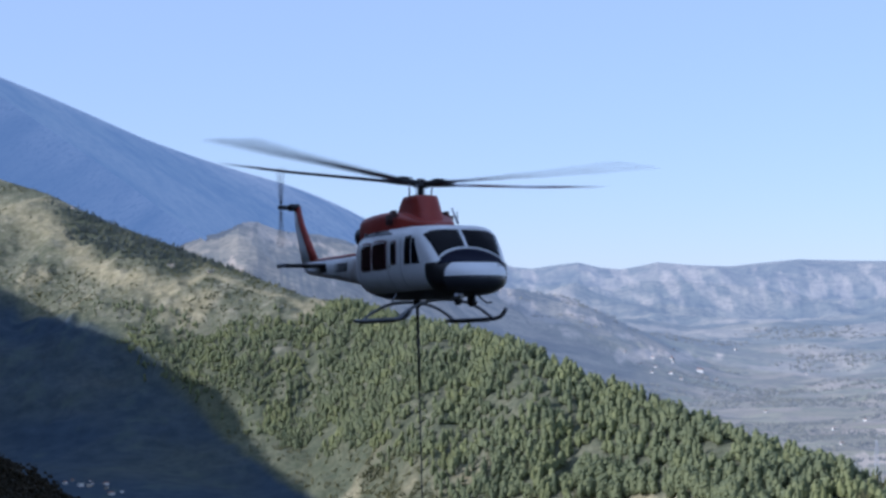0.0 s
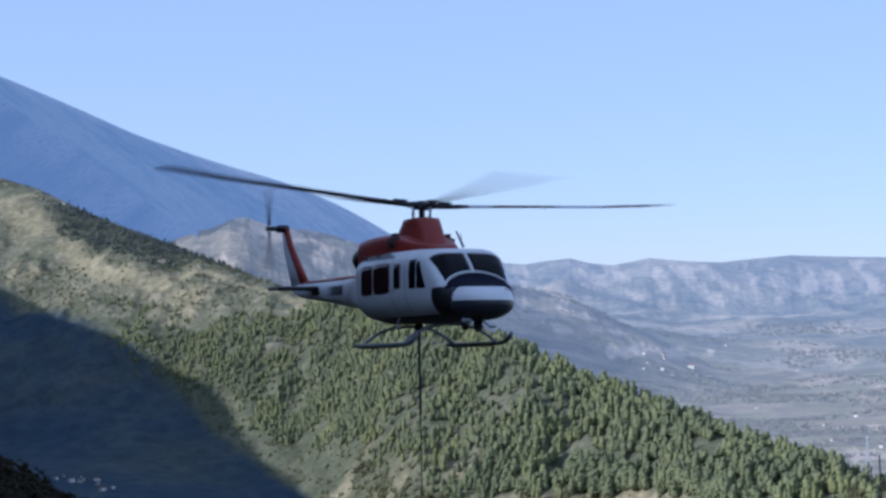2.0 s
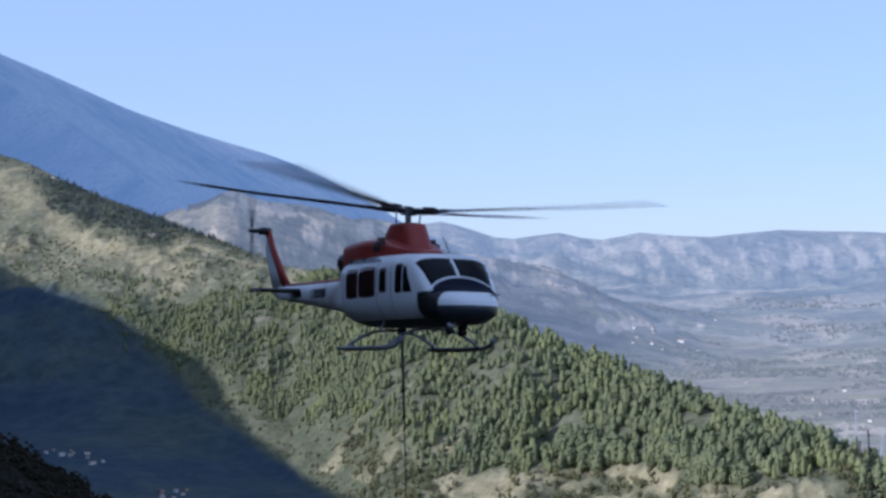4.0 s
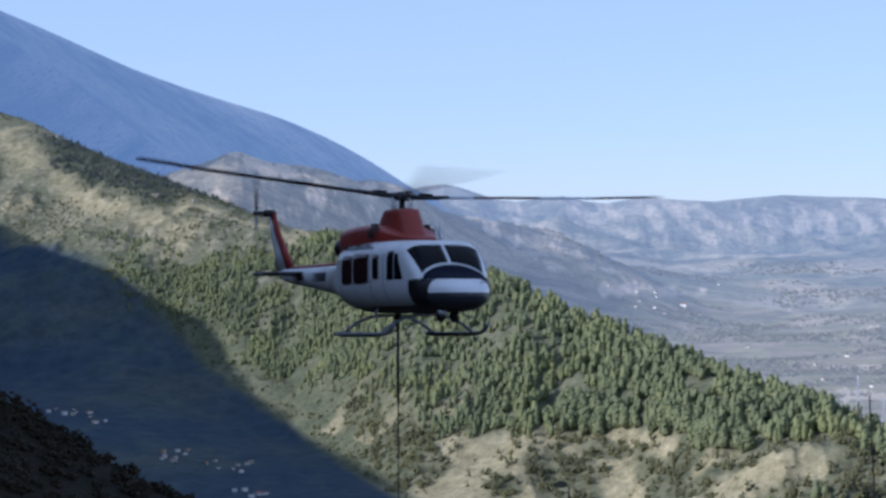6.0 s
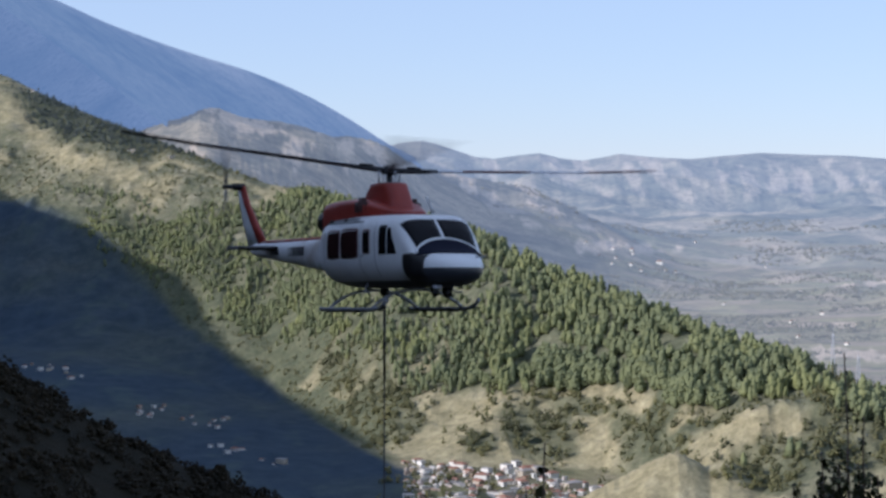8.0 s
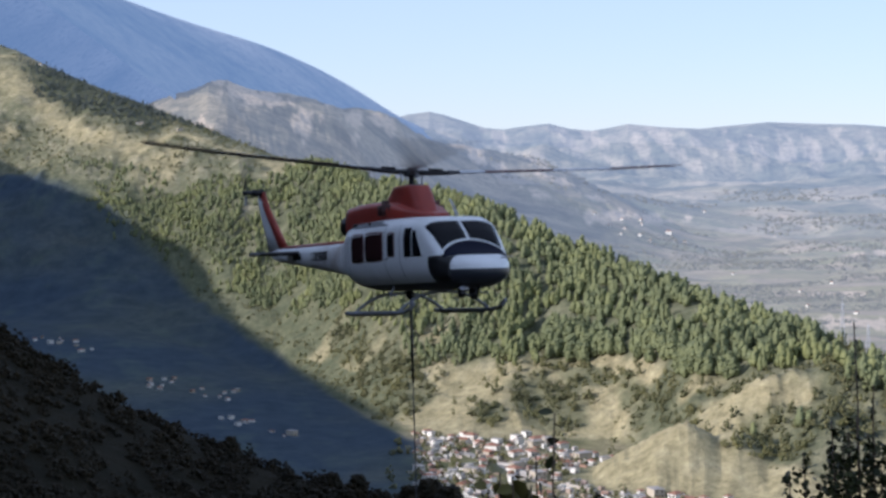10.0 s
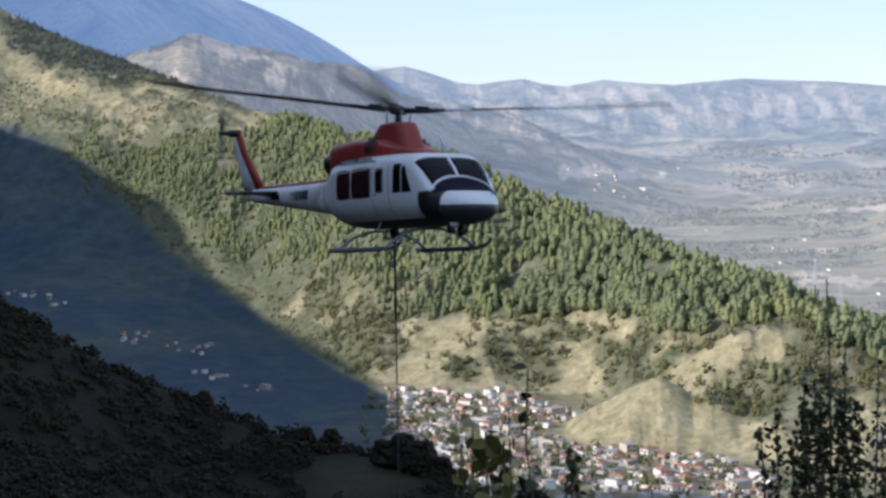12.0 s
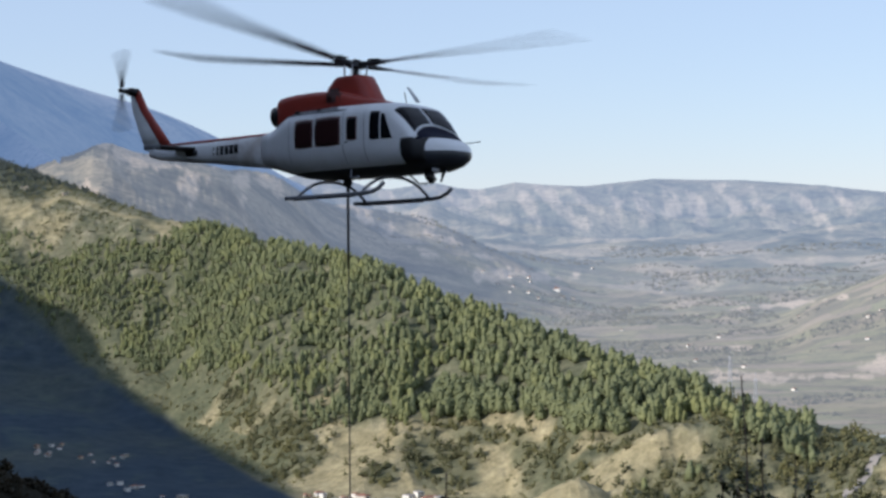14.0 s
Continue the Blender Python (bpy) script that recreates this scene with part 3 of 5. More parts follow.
def build_shade_mountain():
    pts = []
    for u, v in SHADE:
        a, el = az(u), up(v)
        d = np.arange(1000, 3000, 4.0)
        z = near_height(np.full_like(d, a), d)
        d = d[np.argmax(z > el * d)]
        p = Vector((math.sin(a) * d, math.cos(a) * d, el * d))
        pts.append(p)
    flat = Vector((SUN_DIR.x, SUN_DIR.y, 0)).normalized()
    rise = math.tan(SUN_EL)
    crest = []
    for p in pts:
        s = 850 + p.x * 0.55
        crest.append(p + flat * s + Vector((0, 0, rise * s)))
    crest.sort(key=lambda p: -p.y)
    first, last = crest[0], crest[-1]
    crest = [first + Vector((-300, 900, -150))] + crest
    tail = [(-620, 430, 400), (-560, 200, 470), (-620, -300, 520), (-700, -1200, 500)]
    crest += [Vector(p) for p in tail if p[1] < last.y - 60]
    verts, steps = [], [(-900, 1.0), (-450, 0.55), (-150, 0.2), (0, 0), (90, 0.17), (200, 0.4), (330, 0.7), (460, 1.0)]
    for p in crest:
        for off, f in steps:
            verts.append((p.x + off, p.y, p.z + (-230 - p.z) * f))
    m = len(steps)
    faces = [(i * m + j, i * m + j + 1, (i + 1) * m + j + 1, (i + 1) * m + j) for i in range(len(crest) - 1) for j in range(m - 1)]
    me = raw_mesh("mountain_flank", verts, faces, GROUND)
    me.color_attributes.new("cover", "FLOAT_COLOR", "POINT")
    ob = new("mountain_flank", me)
    tagged(ob, "steep scrub-covered mountain flank", "mountain", kind="structure")


build_ground()
build_distance()
build_peak()
build_shade_mountain()

# ---- helicopter ----
# x forward, y to port, z up from the rotor's head
BODY = [(3.72, -2.32, -2.46, 0.14), (3.66, -2.21, -2.56, 0.36), (3.50, -2.10, -2.67, 0.60), (3.24, -1.99, -2.76, 0.82), (2.98, -1.91, -2.81, 0.96),
        (2.84, -1.82, -2.84, 1.03), (2.52, -1.40, -2.85, 1.10), (2.20, -1.08, -2.85, 1.16), (1.95, -1.0, -2.85, 1.22), (1.2, -0.97, -2.85, 1.29),
        (0.0, -0.96, -2.84, 1.31), (-1.1, -0.99, -2.82, 1.29), (-1.6, -1.06, -2.75, 1.18), (-2.1, -1.22, -2.62, 0.93), (-2.6, -1.36, -2.48, 0.66), (-3.1, -1.43, -2.36, 0.47)]
POWER_LOW = 2.5


def power_top(x):
    """Square shoulders over the cabin, a round nose."""
    return float(np.interp(x, [2.75, 3.25], [4.6, 2.5]))



def body_at(x):
    xs = [r[0] for r in BODY][::-1]
    return [float(np.interp(x, xs, [r[k] for r in BODY][::-1])) for k in (1, 2, 3)]


def side_y(x, z, sign):
    top, bot, hw = body_at(x)
    c, h = (top + bot) / 2, (top - bot) / 2
    p = power_top(x) if z > c else POWER_LOW
    return sign * hw * max(0.0, 1 - abs((z - c) / h) ** p) ** (1 / p)


def top_z(x, y):
    top, bot, hw = body_at(x)
    c, h = (top + bot) / 2, (top - bot) / 2
    return c + h * max(0.0, 1 - abs(y / hw) ** power_top(x)) ** (1 / power_top(x))


def loft(rings, close=True, caps=True):
    bm = bmesh.new()
    rows = [[bm.verts.new(p) for p in ring] for ring in rings]
    n = len(rows[0])
    for a, b in zip(rows, rows[1:]):
        for i in range(n if close else n - 1):
            bm.faces.new((a[i], a[(i + 1) % n], b[(i + 1) % n], b[i]))
    if caps and close:
        bm.faces.new(rows[0][::-1])
        bm.faces.new(rows[-1])
    bmesh.ops.recalc_face_normals(bm, faces=bm.faces)
    return bm


def ring_x(x, top, bot, hw, power=2.6, n=36, yc=0.0):
    c, h, out = (top + bot) / 2, (top - bot) / 2, []
    for i in range(n):
        t = 2 * math.pi * i / n
        cs, sn = math.cos(t), math.sin(t)
        out.append((x, yc + hw * math.copysign(abs(cs) ** (2 / power), cs), c + h * math.copysign(abs(sn) ** (2 / power), sn)))
    return out


def body_ring(x, top, bot, hw, n=72):
    """A section of the cabin: square shoulders above, rounder below."""
    c, h, out = (top + bot) / 2, (top - bot) / 2, []
    for i in range(n):
        t = 2 * math.pi * i / n
        cs, sn = math.cos(t), math.sin(t)
        p = power_top(x) if sn > 0 else POWER_LOW
        out.append((x, hw * math.copysign(abs(cs) ** (2 / p), cs), c + h * math.copysign(abs(sn) ** (2 / p), sn)))
    return out


def patch(fn, us, vs, thick):
    """A thin curved panel: fn(u, v) gives a point; thick is added along fn's third result."""
    bm = bmesh.new()
    rows = []
    for u in us:
        rows.append([bm.verts.new(fn(u, v)) for v in vs])
    for a, b in zip(rows, rows[1:]):
        for i in range(len(vs) - 1):
            bm.faces.new((a[i], a[i + 1], b[i + 1], b[i]))
    bmesh.ops.recalc_face_normals(bm, faces=bm.faces)
    bmesh.ops.solidify(bm, geom=bm.faces[:], thickness=thick)
    bmesh.ops.recalc_face_normals(bm, faces=bm.faces)
    return bm


def tube(points, r, sides=10, r2=None):
    bm = bmesh.new()
    pts = [Vector(p) for p in points]
    rings, side = [], None
    for i, p in enumerate(pts):
        d = (pts[min(i + 1, len(pts) - 1)] - pts[max(i - 1, 0)]).normalized()
        ref = Vector((0, 0, 1)) if abs(d.z) < 0.95 else Vector((1, 0, 0))
        a = d.cross(ref).normalized()
        b = d.cross(a).normalized()
        rr = r if r2 is None else r + (r2 - r) * i / (len(pts) - 1)
        rings.append([tuple(p + (a * math.cos(2 * math.pi * k / sides) + b * math.sin(2 * math.pi * k / sides)) * rr) for k in range(sides)])
    bm.free()
    return loft(rings)


def box(cx, cy, cz, sx, sy, sz, bevel=0.02):
    bm = bmesh.new()
    bmesh.ops.create_cube(bm, size=1, matrix=Matrix.Translation((cx, cy, cz)) @ Matrix.Diagonal((sx, sy, sz, 1)))
    if bevel:
        bmesh.ops.bevel(bm, geom=bm.edges[:], offset=bevel, segments=2, affect="EDGES")
    return bm


def wing(root, tip, chord_root, chord_tip, thick, axis):
    """An aerofoil slab from root to tip; the chord runs along x, the thickness along axis."""
    rings = []
    for p, c, k in ((root, chord_root, 1), (tip, chord_tip, 0.8)):
        ring = []
        for i in range(16):
            t = 2 * math.pi * i / 16
            ring.append(tuple(Vector(p) + Vector((c / 2 * math.cos(t), 0, 0)) + Vector(axis) * (thick * k / 2 * math.sin(t) * (1.1 + 0.4 * math.cos(t)))))
        rings.append(ring)
    return loft(rings)


def window_panel(name, x0, x1, z0, z1, sign, mat, parent, label="", lift=0.012, slant=0.0, n=11, round_=0.0):
    def fn(u, v):
        p, q = 2 * u - 1, 2 * v - 1
        p, q = p * math.sqrt(1 - round_ * q * q), q * math.sqrt(1 - round_ * p * p)
        x = (x0 + x1) / 2 + (x1 - x0) / 2 * p + slant * q / 2
        z = (z0 + z1) / 2 + (z1 - z0) / 2 * q
        return (x, side_y(x, z, sign) + sign * lift, z)
    s = np.linspace(0, 1, n)
    return part(name, patch(fn, s, s, 0.01), mat, parent, label)


def brow(y):
    """Where the arched sill below the windshield crosses the nose."""
    return 2.70 + 0.16 * (y / 0.87) ** 2


def build_helicopter():
    heli = new("helicopter")
    tagged(heli, "white and red twin-engine utility helicopter hovering with a sling line", "helicopter")
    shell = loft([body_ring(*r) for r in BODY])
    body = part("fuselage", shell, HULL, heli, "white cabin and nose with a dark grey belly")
    for sign in (-1, 1):
        for x0, x1, z0, z1 in ((-1.0, -0.38, -2.04, -1.35), (-0.26, 0.60, -2.04, -1.33), (0.88, 1.17, -1.94, -1.38)):
            window_panel("window_seal", x0 - 0.04, x1 + 0.04, z0 - 0.04, z1 + 0.04, sign, SEAL, body, lift=0.008, round_=0.12)
            window_panel("cabin_window", x0, x1, z0, z1, sign, CABIN_GLASS if x0 < 0.6 else GLASS, body, lift=0.014, round_=0.12)
        window_panel("door_window", 1.62, 1.92, -2.0, -1.27, sign, GLASS, body, lift=0.012)
        def quarter(u, v):
            x, z = 1.97 + u * (0.33 - 0.24 * v), -2.0 + 0.66 * v
            return (x, side_y(x, z, sign) + sign * 0.012, z)
        s = np.linspace(0, 1, 9)
        part("quarter_window", patch(quarter, s, s, 0.01), GLASS, body, "dark tapering quarter window")
        window_panel("door_seam", 0.70, 0.715, -2.55, -1.2, sign, GREY, body, lift=0.006)
        window_panel("door_seam", 1.42, 1.435, -2.55, -1.2, sign, GREY, body, lift=0.006)
        window_panel("door_seam", -1.30, -1.285, -2.45, -1.2, sign, GREY, body, lift=0.006)
        window_panel("door_rail", -1.9, 0.75, -1.16, -1.13, sign, GREY, body, lift=0.02)
        window_panel("nose_panel", 2.52, 3.16, -2.66, -2.0, sign, BLACK, body, "black chin window and antiglare panel", lift=0.01, round_=0.12)
        def shield(u, v):
            y = sign * (0.045 + (0.97 - 0.15 * u) * v)
            x = 2.26 + (brow(y) - 0.035 - 2.26) * u
            return (x + 0.008, y, top_z(x, y) + 0.012)
        s = np.linspace(0, 1, 10)
        part("windshield", patch(shield, s, s, 0.01), GLASS, body, "dark curved windshield pane")

    def glare(u, v):
        w = (v - 0.5) * 2
        y = w * (0.95 - 0.03 * u)
        low = 3.30 - 0.34 * w * w
        x = brow(y) + 0.015 + (low - brow(y) - 0.015) * u
        return (x, y, top_z(x, y) + 0.008)
    rim = []
    for k in range(25):
        y = -0.96 + 1.92 * k / 24
        rim.append((brow(y) - 0.01, y, top_z(brow(y), y) + 0.012))
    part("windshield_sill", tube(rim, 0.026, 8), WHITE, body, "white arched sill below the windshield")
    s = np.linspace(0, 1, 14)
    part("antiglare_panel", patch(glare, s, s, 0.006), NAVY, body, "matt dark antiglare panel")
    boom = [(-3.0, -1.42, -2.38, 0.48), (-4.2, -1.43, -2.24, 0.38), (-5.5, -1.44, -2.07, 0.30), (-6.8, -1.44, -1.93, 0.23), (-7.7, -1.42, -1.82, 0.17), (-8.1, -1.45, -1.72, 0.10)]
    b = part("tail_boom", loft([ring_x(*r, power=2.4, n=28) for r in boom]), BOOM, heli)
    part("boom_spine", loft([ring_x(x, -1.37, -1.50, w, 2.2, 16) for x, w in ((-2.9, 0.2), (-5, 0.16), (-7.6, 0.1))]), RED, b, "red spine cover")
    # plain bars stand for the registration on the boom
    for sign in (-1, 1):
        for k, w in ((0, 0.05), (1, 0.1), (2.1, 0.18), (3.3, 0.18), (4.5, 0.18), (5.7, 0.18)):
            x = -4.15 - 0.17 * k if sign > 0 else -5.15 + 0.17 * k
            yy = 0.41 - 0.072 * (-x - 3.9)
            part("registration_bar", box(x, sign * (yy - 0.02), -1.76, w * 0.8, 0.04, 0.25, 0), BLACK, b)
    # fin
    rings = []
    for x0, x1, z, th in ((-7.25, -8.36, -1.5, 0.22), (-7.75, -8.66, -0.9, 0.17), (-8.3, -8.93, -0.3, 0.13), (-8.64, -9.04, 0.24, 0.1)):
        ring = [((x0 + x1) / 2 + (x0 - x1) / 2 * math.cos(t), th / 2 * math.sin(t), z) for t in [2 * math.pi * i / 18 for i in range(18)]]
        rings.append(ring)
    fin = part("tail_fin", loft(rings), WHITE, heli, "swept fin, white behind a red leading half")
    rings = []
    for x0, x1, z, th in ((-7.2, -7.66, -1.46, 0.235), (-7.7, -8.12, -0.9, 0.19), (-8.25, -8.62, -0.3, 0.15), (-8.6, -8.98, 0.29, 0.12)):
        rings.append([((x0 + x1) / 2 + (x0 - x1) / 2 * math.cos(t), th / 2 * math.sin(t), z) for t in [2 * math.pi * i / 18 for i in range(18)]])
    part("fin_leading_edge", loft(rings), RED, fin, "red leading half of the fin")
    part("tail_gearbox", box(-8.82, -0.1, 0.27, 0.36, 0.4, 0.2, 0.06), BLACK, fin)
    for sign in (-1, 1):
        st = part("stabilizer", wing((-6.35, sign * 0.2, -1.62), (-6.5, sign * 1.43, -1.62), 0.85, 0.62, 0.12, (0, 0, 1)), BLACK, heli, "dark horizontal stabilizer")
        part("end_plate", box(-6.5, sign * 1.43, -1.62, 0.66, 0.03, 0.12, 0.01), GREY, st)
    part("boom_patch", box(-6.1, -0.27, -1.74, 0.5, 0.03, 0.16, 0.01), BLACK, b)
    # cowlings
    cowl = [(1.5, -0.93, -1.0, 0.20), (1.15, -0.86, -1.05, 0.42), (0.7, -0.74, -1.1, 0.62), (0.3, -0.62, -1.1, 0.78), (-0.1, -0.53, -1.1, 0.86), (-0.8, -0.48, -1.15, 0.90),
            (-1.5, -0.49, -1.3, 0.90), (-1.85, -0.51, -1.44, 0.89), (-2.06, -0.53, -1.47, 0.87), (-2.13, -0.57, -1.40, 0.83)]
    c = part("engine_cowling", loft([ring_x(*r, power=4.6, n=52) for r in cowl]), RED, heli, "red engine cowling")
    for sign in (-1, 1):
        part("exhaust", tube([(-1.8, sign * 0.54, -1.04), (-2.1, sign * 0.60, -1.05), (-2.36, sign * 0.66, -1.06)], 0.27, 18, 0.27), BLACK, c, "sooty black exhaust pipe")
        part("intake", box(-0.08, sign * 0.76, -0.74, 0.5, 0.34, 0.5, 0.12), DARK_RED, c, "dark engine intake")
        window_panel("roof_rail", -1.6, 0.4, -1.09, -1.05, sign, GREY, body, lift=0.03)
    py = [(-1.0, -1.05, 1.05, 0.52), (-0.72, -1.0, 0.86, 0.42), (-0.55, -0.95, 0.76, 0.40), (-0.35, -0.82, 0.65, 0.39), (-0.24, -0.68, 0.56, 0.385), (-0.15, -0.58, 0.50, 0.385), (-0.11, -0.50, 0.45, 0.36)]
    rings = []
    for z, x0, x1, hw in py:
        rings.append([((x0 + x1) / 2 + (x1 - x0) / 2 * math.copysign(abs(math.cos(t)) ** 0.62, math.cos(t)), hw * math.copysign(abs(math.sin(t)) ** 0.62, math.sin(t)), z) for t in [2 * math.pi * i / 32 for i in range(32)]])
    p = part("rotor_pylon", loft(rings), RED, heli, "red rotor pylon fairing")
    part("pylon_top", loft([[(0.02 + 0.36 * math.cos(t), 0.28 * math.sin(t), z) for t in [2 * math.pi * i / 28 for i in range(28)]] for z in (-0.13, -0.09)]), GREY, p)
    part("mast", tube([(0, 0, -0.25), (0, 0, 0.22)], 0.08, 16), BLACK, heli)
    # rotor
    rotor = part("main_rotor", tube([(0, 0, 0.04), (0, 0, 0.12), (0, 0, 0.2), (0, 0, 0.27)], 0.22, 20, 0.11), BLACK, heli, "dark four-arm rotor head")
    def blade_bm():
        rings = []
        for r, c, th, zz in ((0.95, 0.16, 0.1, 0.19), (1.25, 0.3, 0.08, 0.21), (1.9, 0.4, 0.06, 0.25), (3.7, 0.4, 0.05, 0.37), (5.2, 0.4, 0.045, 0.47), (6.6, 0.39, 0.04, 0.60), (7.0, 0.26, 0.03, 0.63)):
            rings.append([(r, c / 2 * math.cos(t) - 0.03, zz + th / 2 * math.sin(t) + 0.03 * math.cos(t)) for t in [2 * math.pi * i / 14 for i in range(14)]])
        bm = loft(rings)
        for f in bm.faces:
            r = f.calc_center_median().x
            if f.normal.z > 0.1 and r > 1.25:
                f.material_index = 1 if r < 1.75 or 3.6 < r < 5.4 else 2
        return bm
    def arm_bm():
        bm = tube([(0.1, 0, 0.15), (0.5, 0, 0.16), (0.75, 0, 0.17), (1.05, 0, 0.19)], 0.075, 12, 0.055)
        for z in (0.25,):
            bmesh.ops.create_cube(bm, size=1, matrix=Matrix.Translation((0.62, 0, z)) @ Matrix.Diagonal((0.36, 0.12, 0.05, 1)))
        return bm
    blade, arm = part("rotor_blade", blade_bm(), (BLADE, BLADE_PALE, BLADE_RED), rotor, "slender dark blade, banded red and pale on top"), part("rotor_arm", arm_bm(), BLACK, rotor)
    link = part("pitch_link", tube([(0.27, 0.12, -0.26), (0.30, 0.12, 0.13)], 0.022, 8), STEEL, rotor)
    for k in range(1, 4):
        for src in (blade, arm, link):
            o = src.copy()
            scene.collection.objects.link(o)
            o.matrix_basis = pose(0, 0, 0, 0, 0, 90 * k)
    hub = part("tail_rotor", tube([(0, 0.05, 0), (0, -0.3, 0)], 0.07, 12), BLACK, heli, "two-bladed tail rotor")
    tail_blades = []
    for k in (0, 1):
        bm = wing((0, 0, 0.1), (0, 0, 1.22), 0.2, 0.18, 0.035, (0, 1, 0))
        o = part("tail_blade", bm, TAIL_BLADE, hub)
        o.matrix_basis = pose(0, -0.22, 0, 0, 180 * k, 0)
        tail_blades.append(o)
    hub.matrix_basis = pose(-8.82, -0.3, 0.27)
    # skids
    for sign in (-1, 1):
        y = sign * 1.35
        skid = part("skid", tube([(-1.3, y, -3.36), (-1.1, y, -3.37), (0.6, y, -3.38), (1.5, y, -3.38), (1.8, y, -3.35), (2.02, y, -3.27), (2.18, y, -3.14)], 0.055, 12), GREY, heli, "grey landing skid tube")
        part("skid_shoe", tube([(-1.0, y, -3.415), (1.2, y, -3.425)], 0.03, 8), BLACK, skid)
        part("step", tube([(0.9, sign * 1.16, -2.72), (1.05, sign * 1.36, -2.95), (1.35, sign * 1.36, -2.95)], 0.025, 8), GREY, heli)
    for x in (-0.86, 1.4):
        pts = []
        for k in range(-12, 13):
            yy = k / 12
            pts.append((x, 1.35 * yy, -2.88 - 0.49 * abs(yy) ** 2.4))
        part("cross_tube", tube(pts, 0.042, 10), GREY, heli, "bowed grey cross tube")
    # small fittings
    part("wire_cutter", wing((2.2, 0, -0.98), (1.85, 0, -0.55), 0.16, 0.08, 0.04, (0, 1, 0)), WHITE, heli, "white blade-shaped roof antenna")
    part("antenna", tube([(1.5, 0.35, -0.95), (1.4, 0.38, -0.6)], 0.012, 6), GREY, heli)
    part("lower_wire_cutter", wing((3.1, 0, -2.76), (2.95, 0, -3.1), 0.14, 0.06, 0.04, (0, 1, 0)), BLACK, heli)
    part("landing_light", tube([(2.4, 0.25, -2.8), (2.4, 0.25, -2.95), (2.47, 0.25, -3.02)], 0.1, 14, 0.12), BLACK, heli)
    part("search_light", tube([(2.8, -0.35, -2.78), (2.82, -0.35, -2.94), (2.88, -0.35, -3.0)], 0.09, 14, 0.11), BLACK, heli)
    part("pitot_tube", tube([(3.3, 0.5, -2.1), (3.6, 0.5, -2.1), (3.86, 0.5, -2.09)], 0.014, 8), STEEL, heli)
    part("nose_mirror", box(3.2, -0.5, -2.85, 0.05, 0.26, 0.14, 0.015), STEEL, heli)
    part("cargo_hook", box(-0.3, 0, -2.92, 0.24, 0.18, 0.22, 0.04), BLACK, heli)
    part("door_handle", box(0.88, -1.335, -2.02, 0.12, 0.03, 0.03, 0.01), BLACK, heli)
    for x, y in ((-1.1, 1.1), (-0.3, 1.1)):
        part("roof_fitting", box(x, -y, -1.08, 0.16, 0.1, 0.08, 0.02), BLACK, heli)
    return heli, rotor, hub, tail_blades


HELI, ROTOR, TAIL, TAIL_BLADES = build_helicopter()


def build_line():
    pts = [(0, 0, -0.05 - 0.5 * k) for k in range(61)]
    top = part("sling_line", tube(pts, 0.019, 8), ROPE)
    tagged(top, "long dark sling line hanging under the helicopter", "rope")
    part("hook_swivel", tube([(0, 0, 0.06), (0, 0, -0.12), (0, 0, -0.2)], 0.05, 10, 0.04), BLACK, top)
    part("cable_sleeve", tube([(0, 0, -0.2), (0, 0, -1.2), (0, 0, -2.2)], 0.042, 10, 0.034), BLACK, top, "thicker black sleeve of the line")
    return top


LINE = build_line()

# ---- plants on the land ----
def blob_template(rng):
    """An uneven clump of needles: a dented eight-faced lump."""
    v = np.array([(1, 0, 0), (-1, 0, 0), (0, 1, 0), (0, -1, 0), (0, 0, 1), (0, 0, -1)], float)
    f = np.array([(0, 2, 4), (2, 1, 4), (1, 3, 4), (3, 0, 4), (2, 0, 5), (1, 2, 5), (3, 1, 5), (0, 3, 5)])
    return v * rng.uniform(0.7, 1.3, (6, 1)), f


def crown_template(rng, height, width, clumps, pointed=0.75, base=0.18, lump=1.0):
    """A crown of many clumps round a stem; returns corners and triangles."""
    V, F, k = [], [], 0
    for i in range(clumps):
        h = base + (1 - base) * (i + rng.uniform(0, 1)) / clumps
        reach = width / 2 * (1 - ((h - base) / (1 - base)) ** 1.6 * pointed) * rng.uniform(0.25, 1.0)
        if h < base + 0.12:
            reach *= 0.7
        t = rng.uniform(0, 2 * math.pi)
        v, f = blob_template(rng)
        s = width * rng.uniform(0.13, 0.24) * (1.15 - 0.6 * h) * lump
        tilt = np.array(Euler((rng.uniform(-1, 1), rng.uniform(-1, 1), rng.uniform(0, 6))).to_matrix())
        v = (v * (s, s, s * 0.85)) @ tilt.T + (reach * math.cos(t), reach * math.sin(t), h * height)
        V.append(v)
        F.append(f + k)
        k += 6
    return np.concatenate(V), np.concatenate(F)


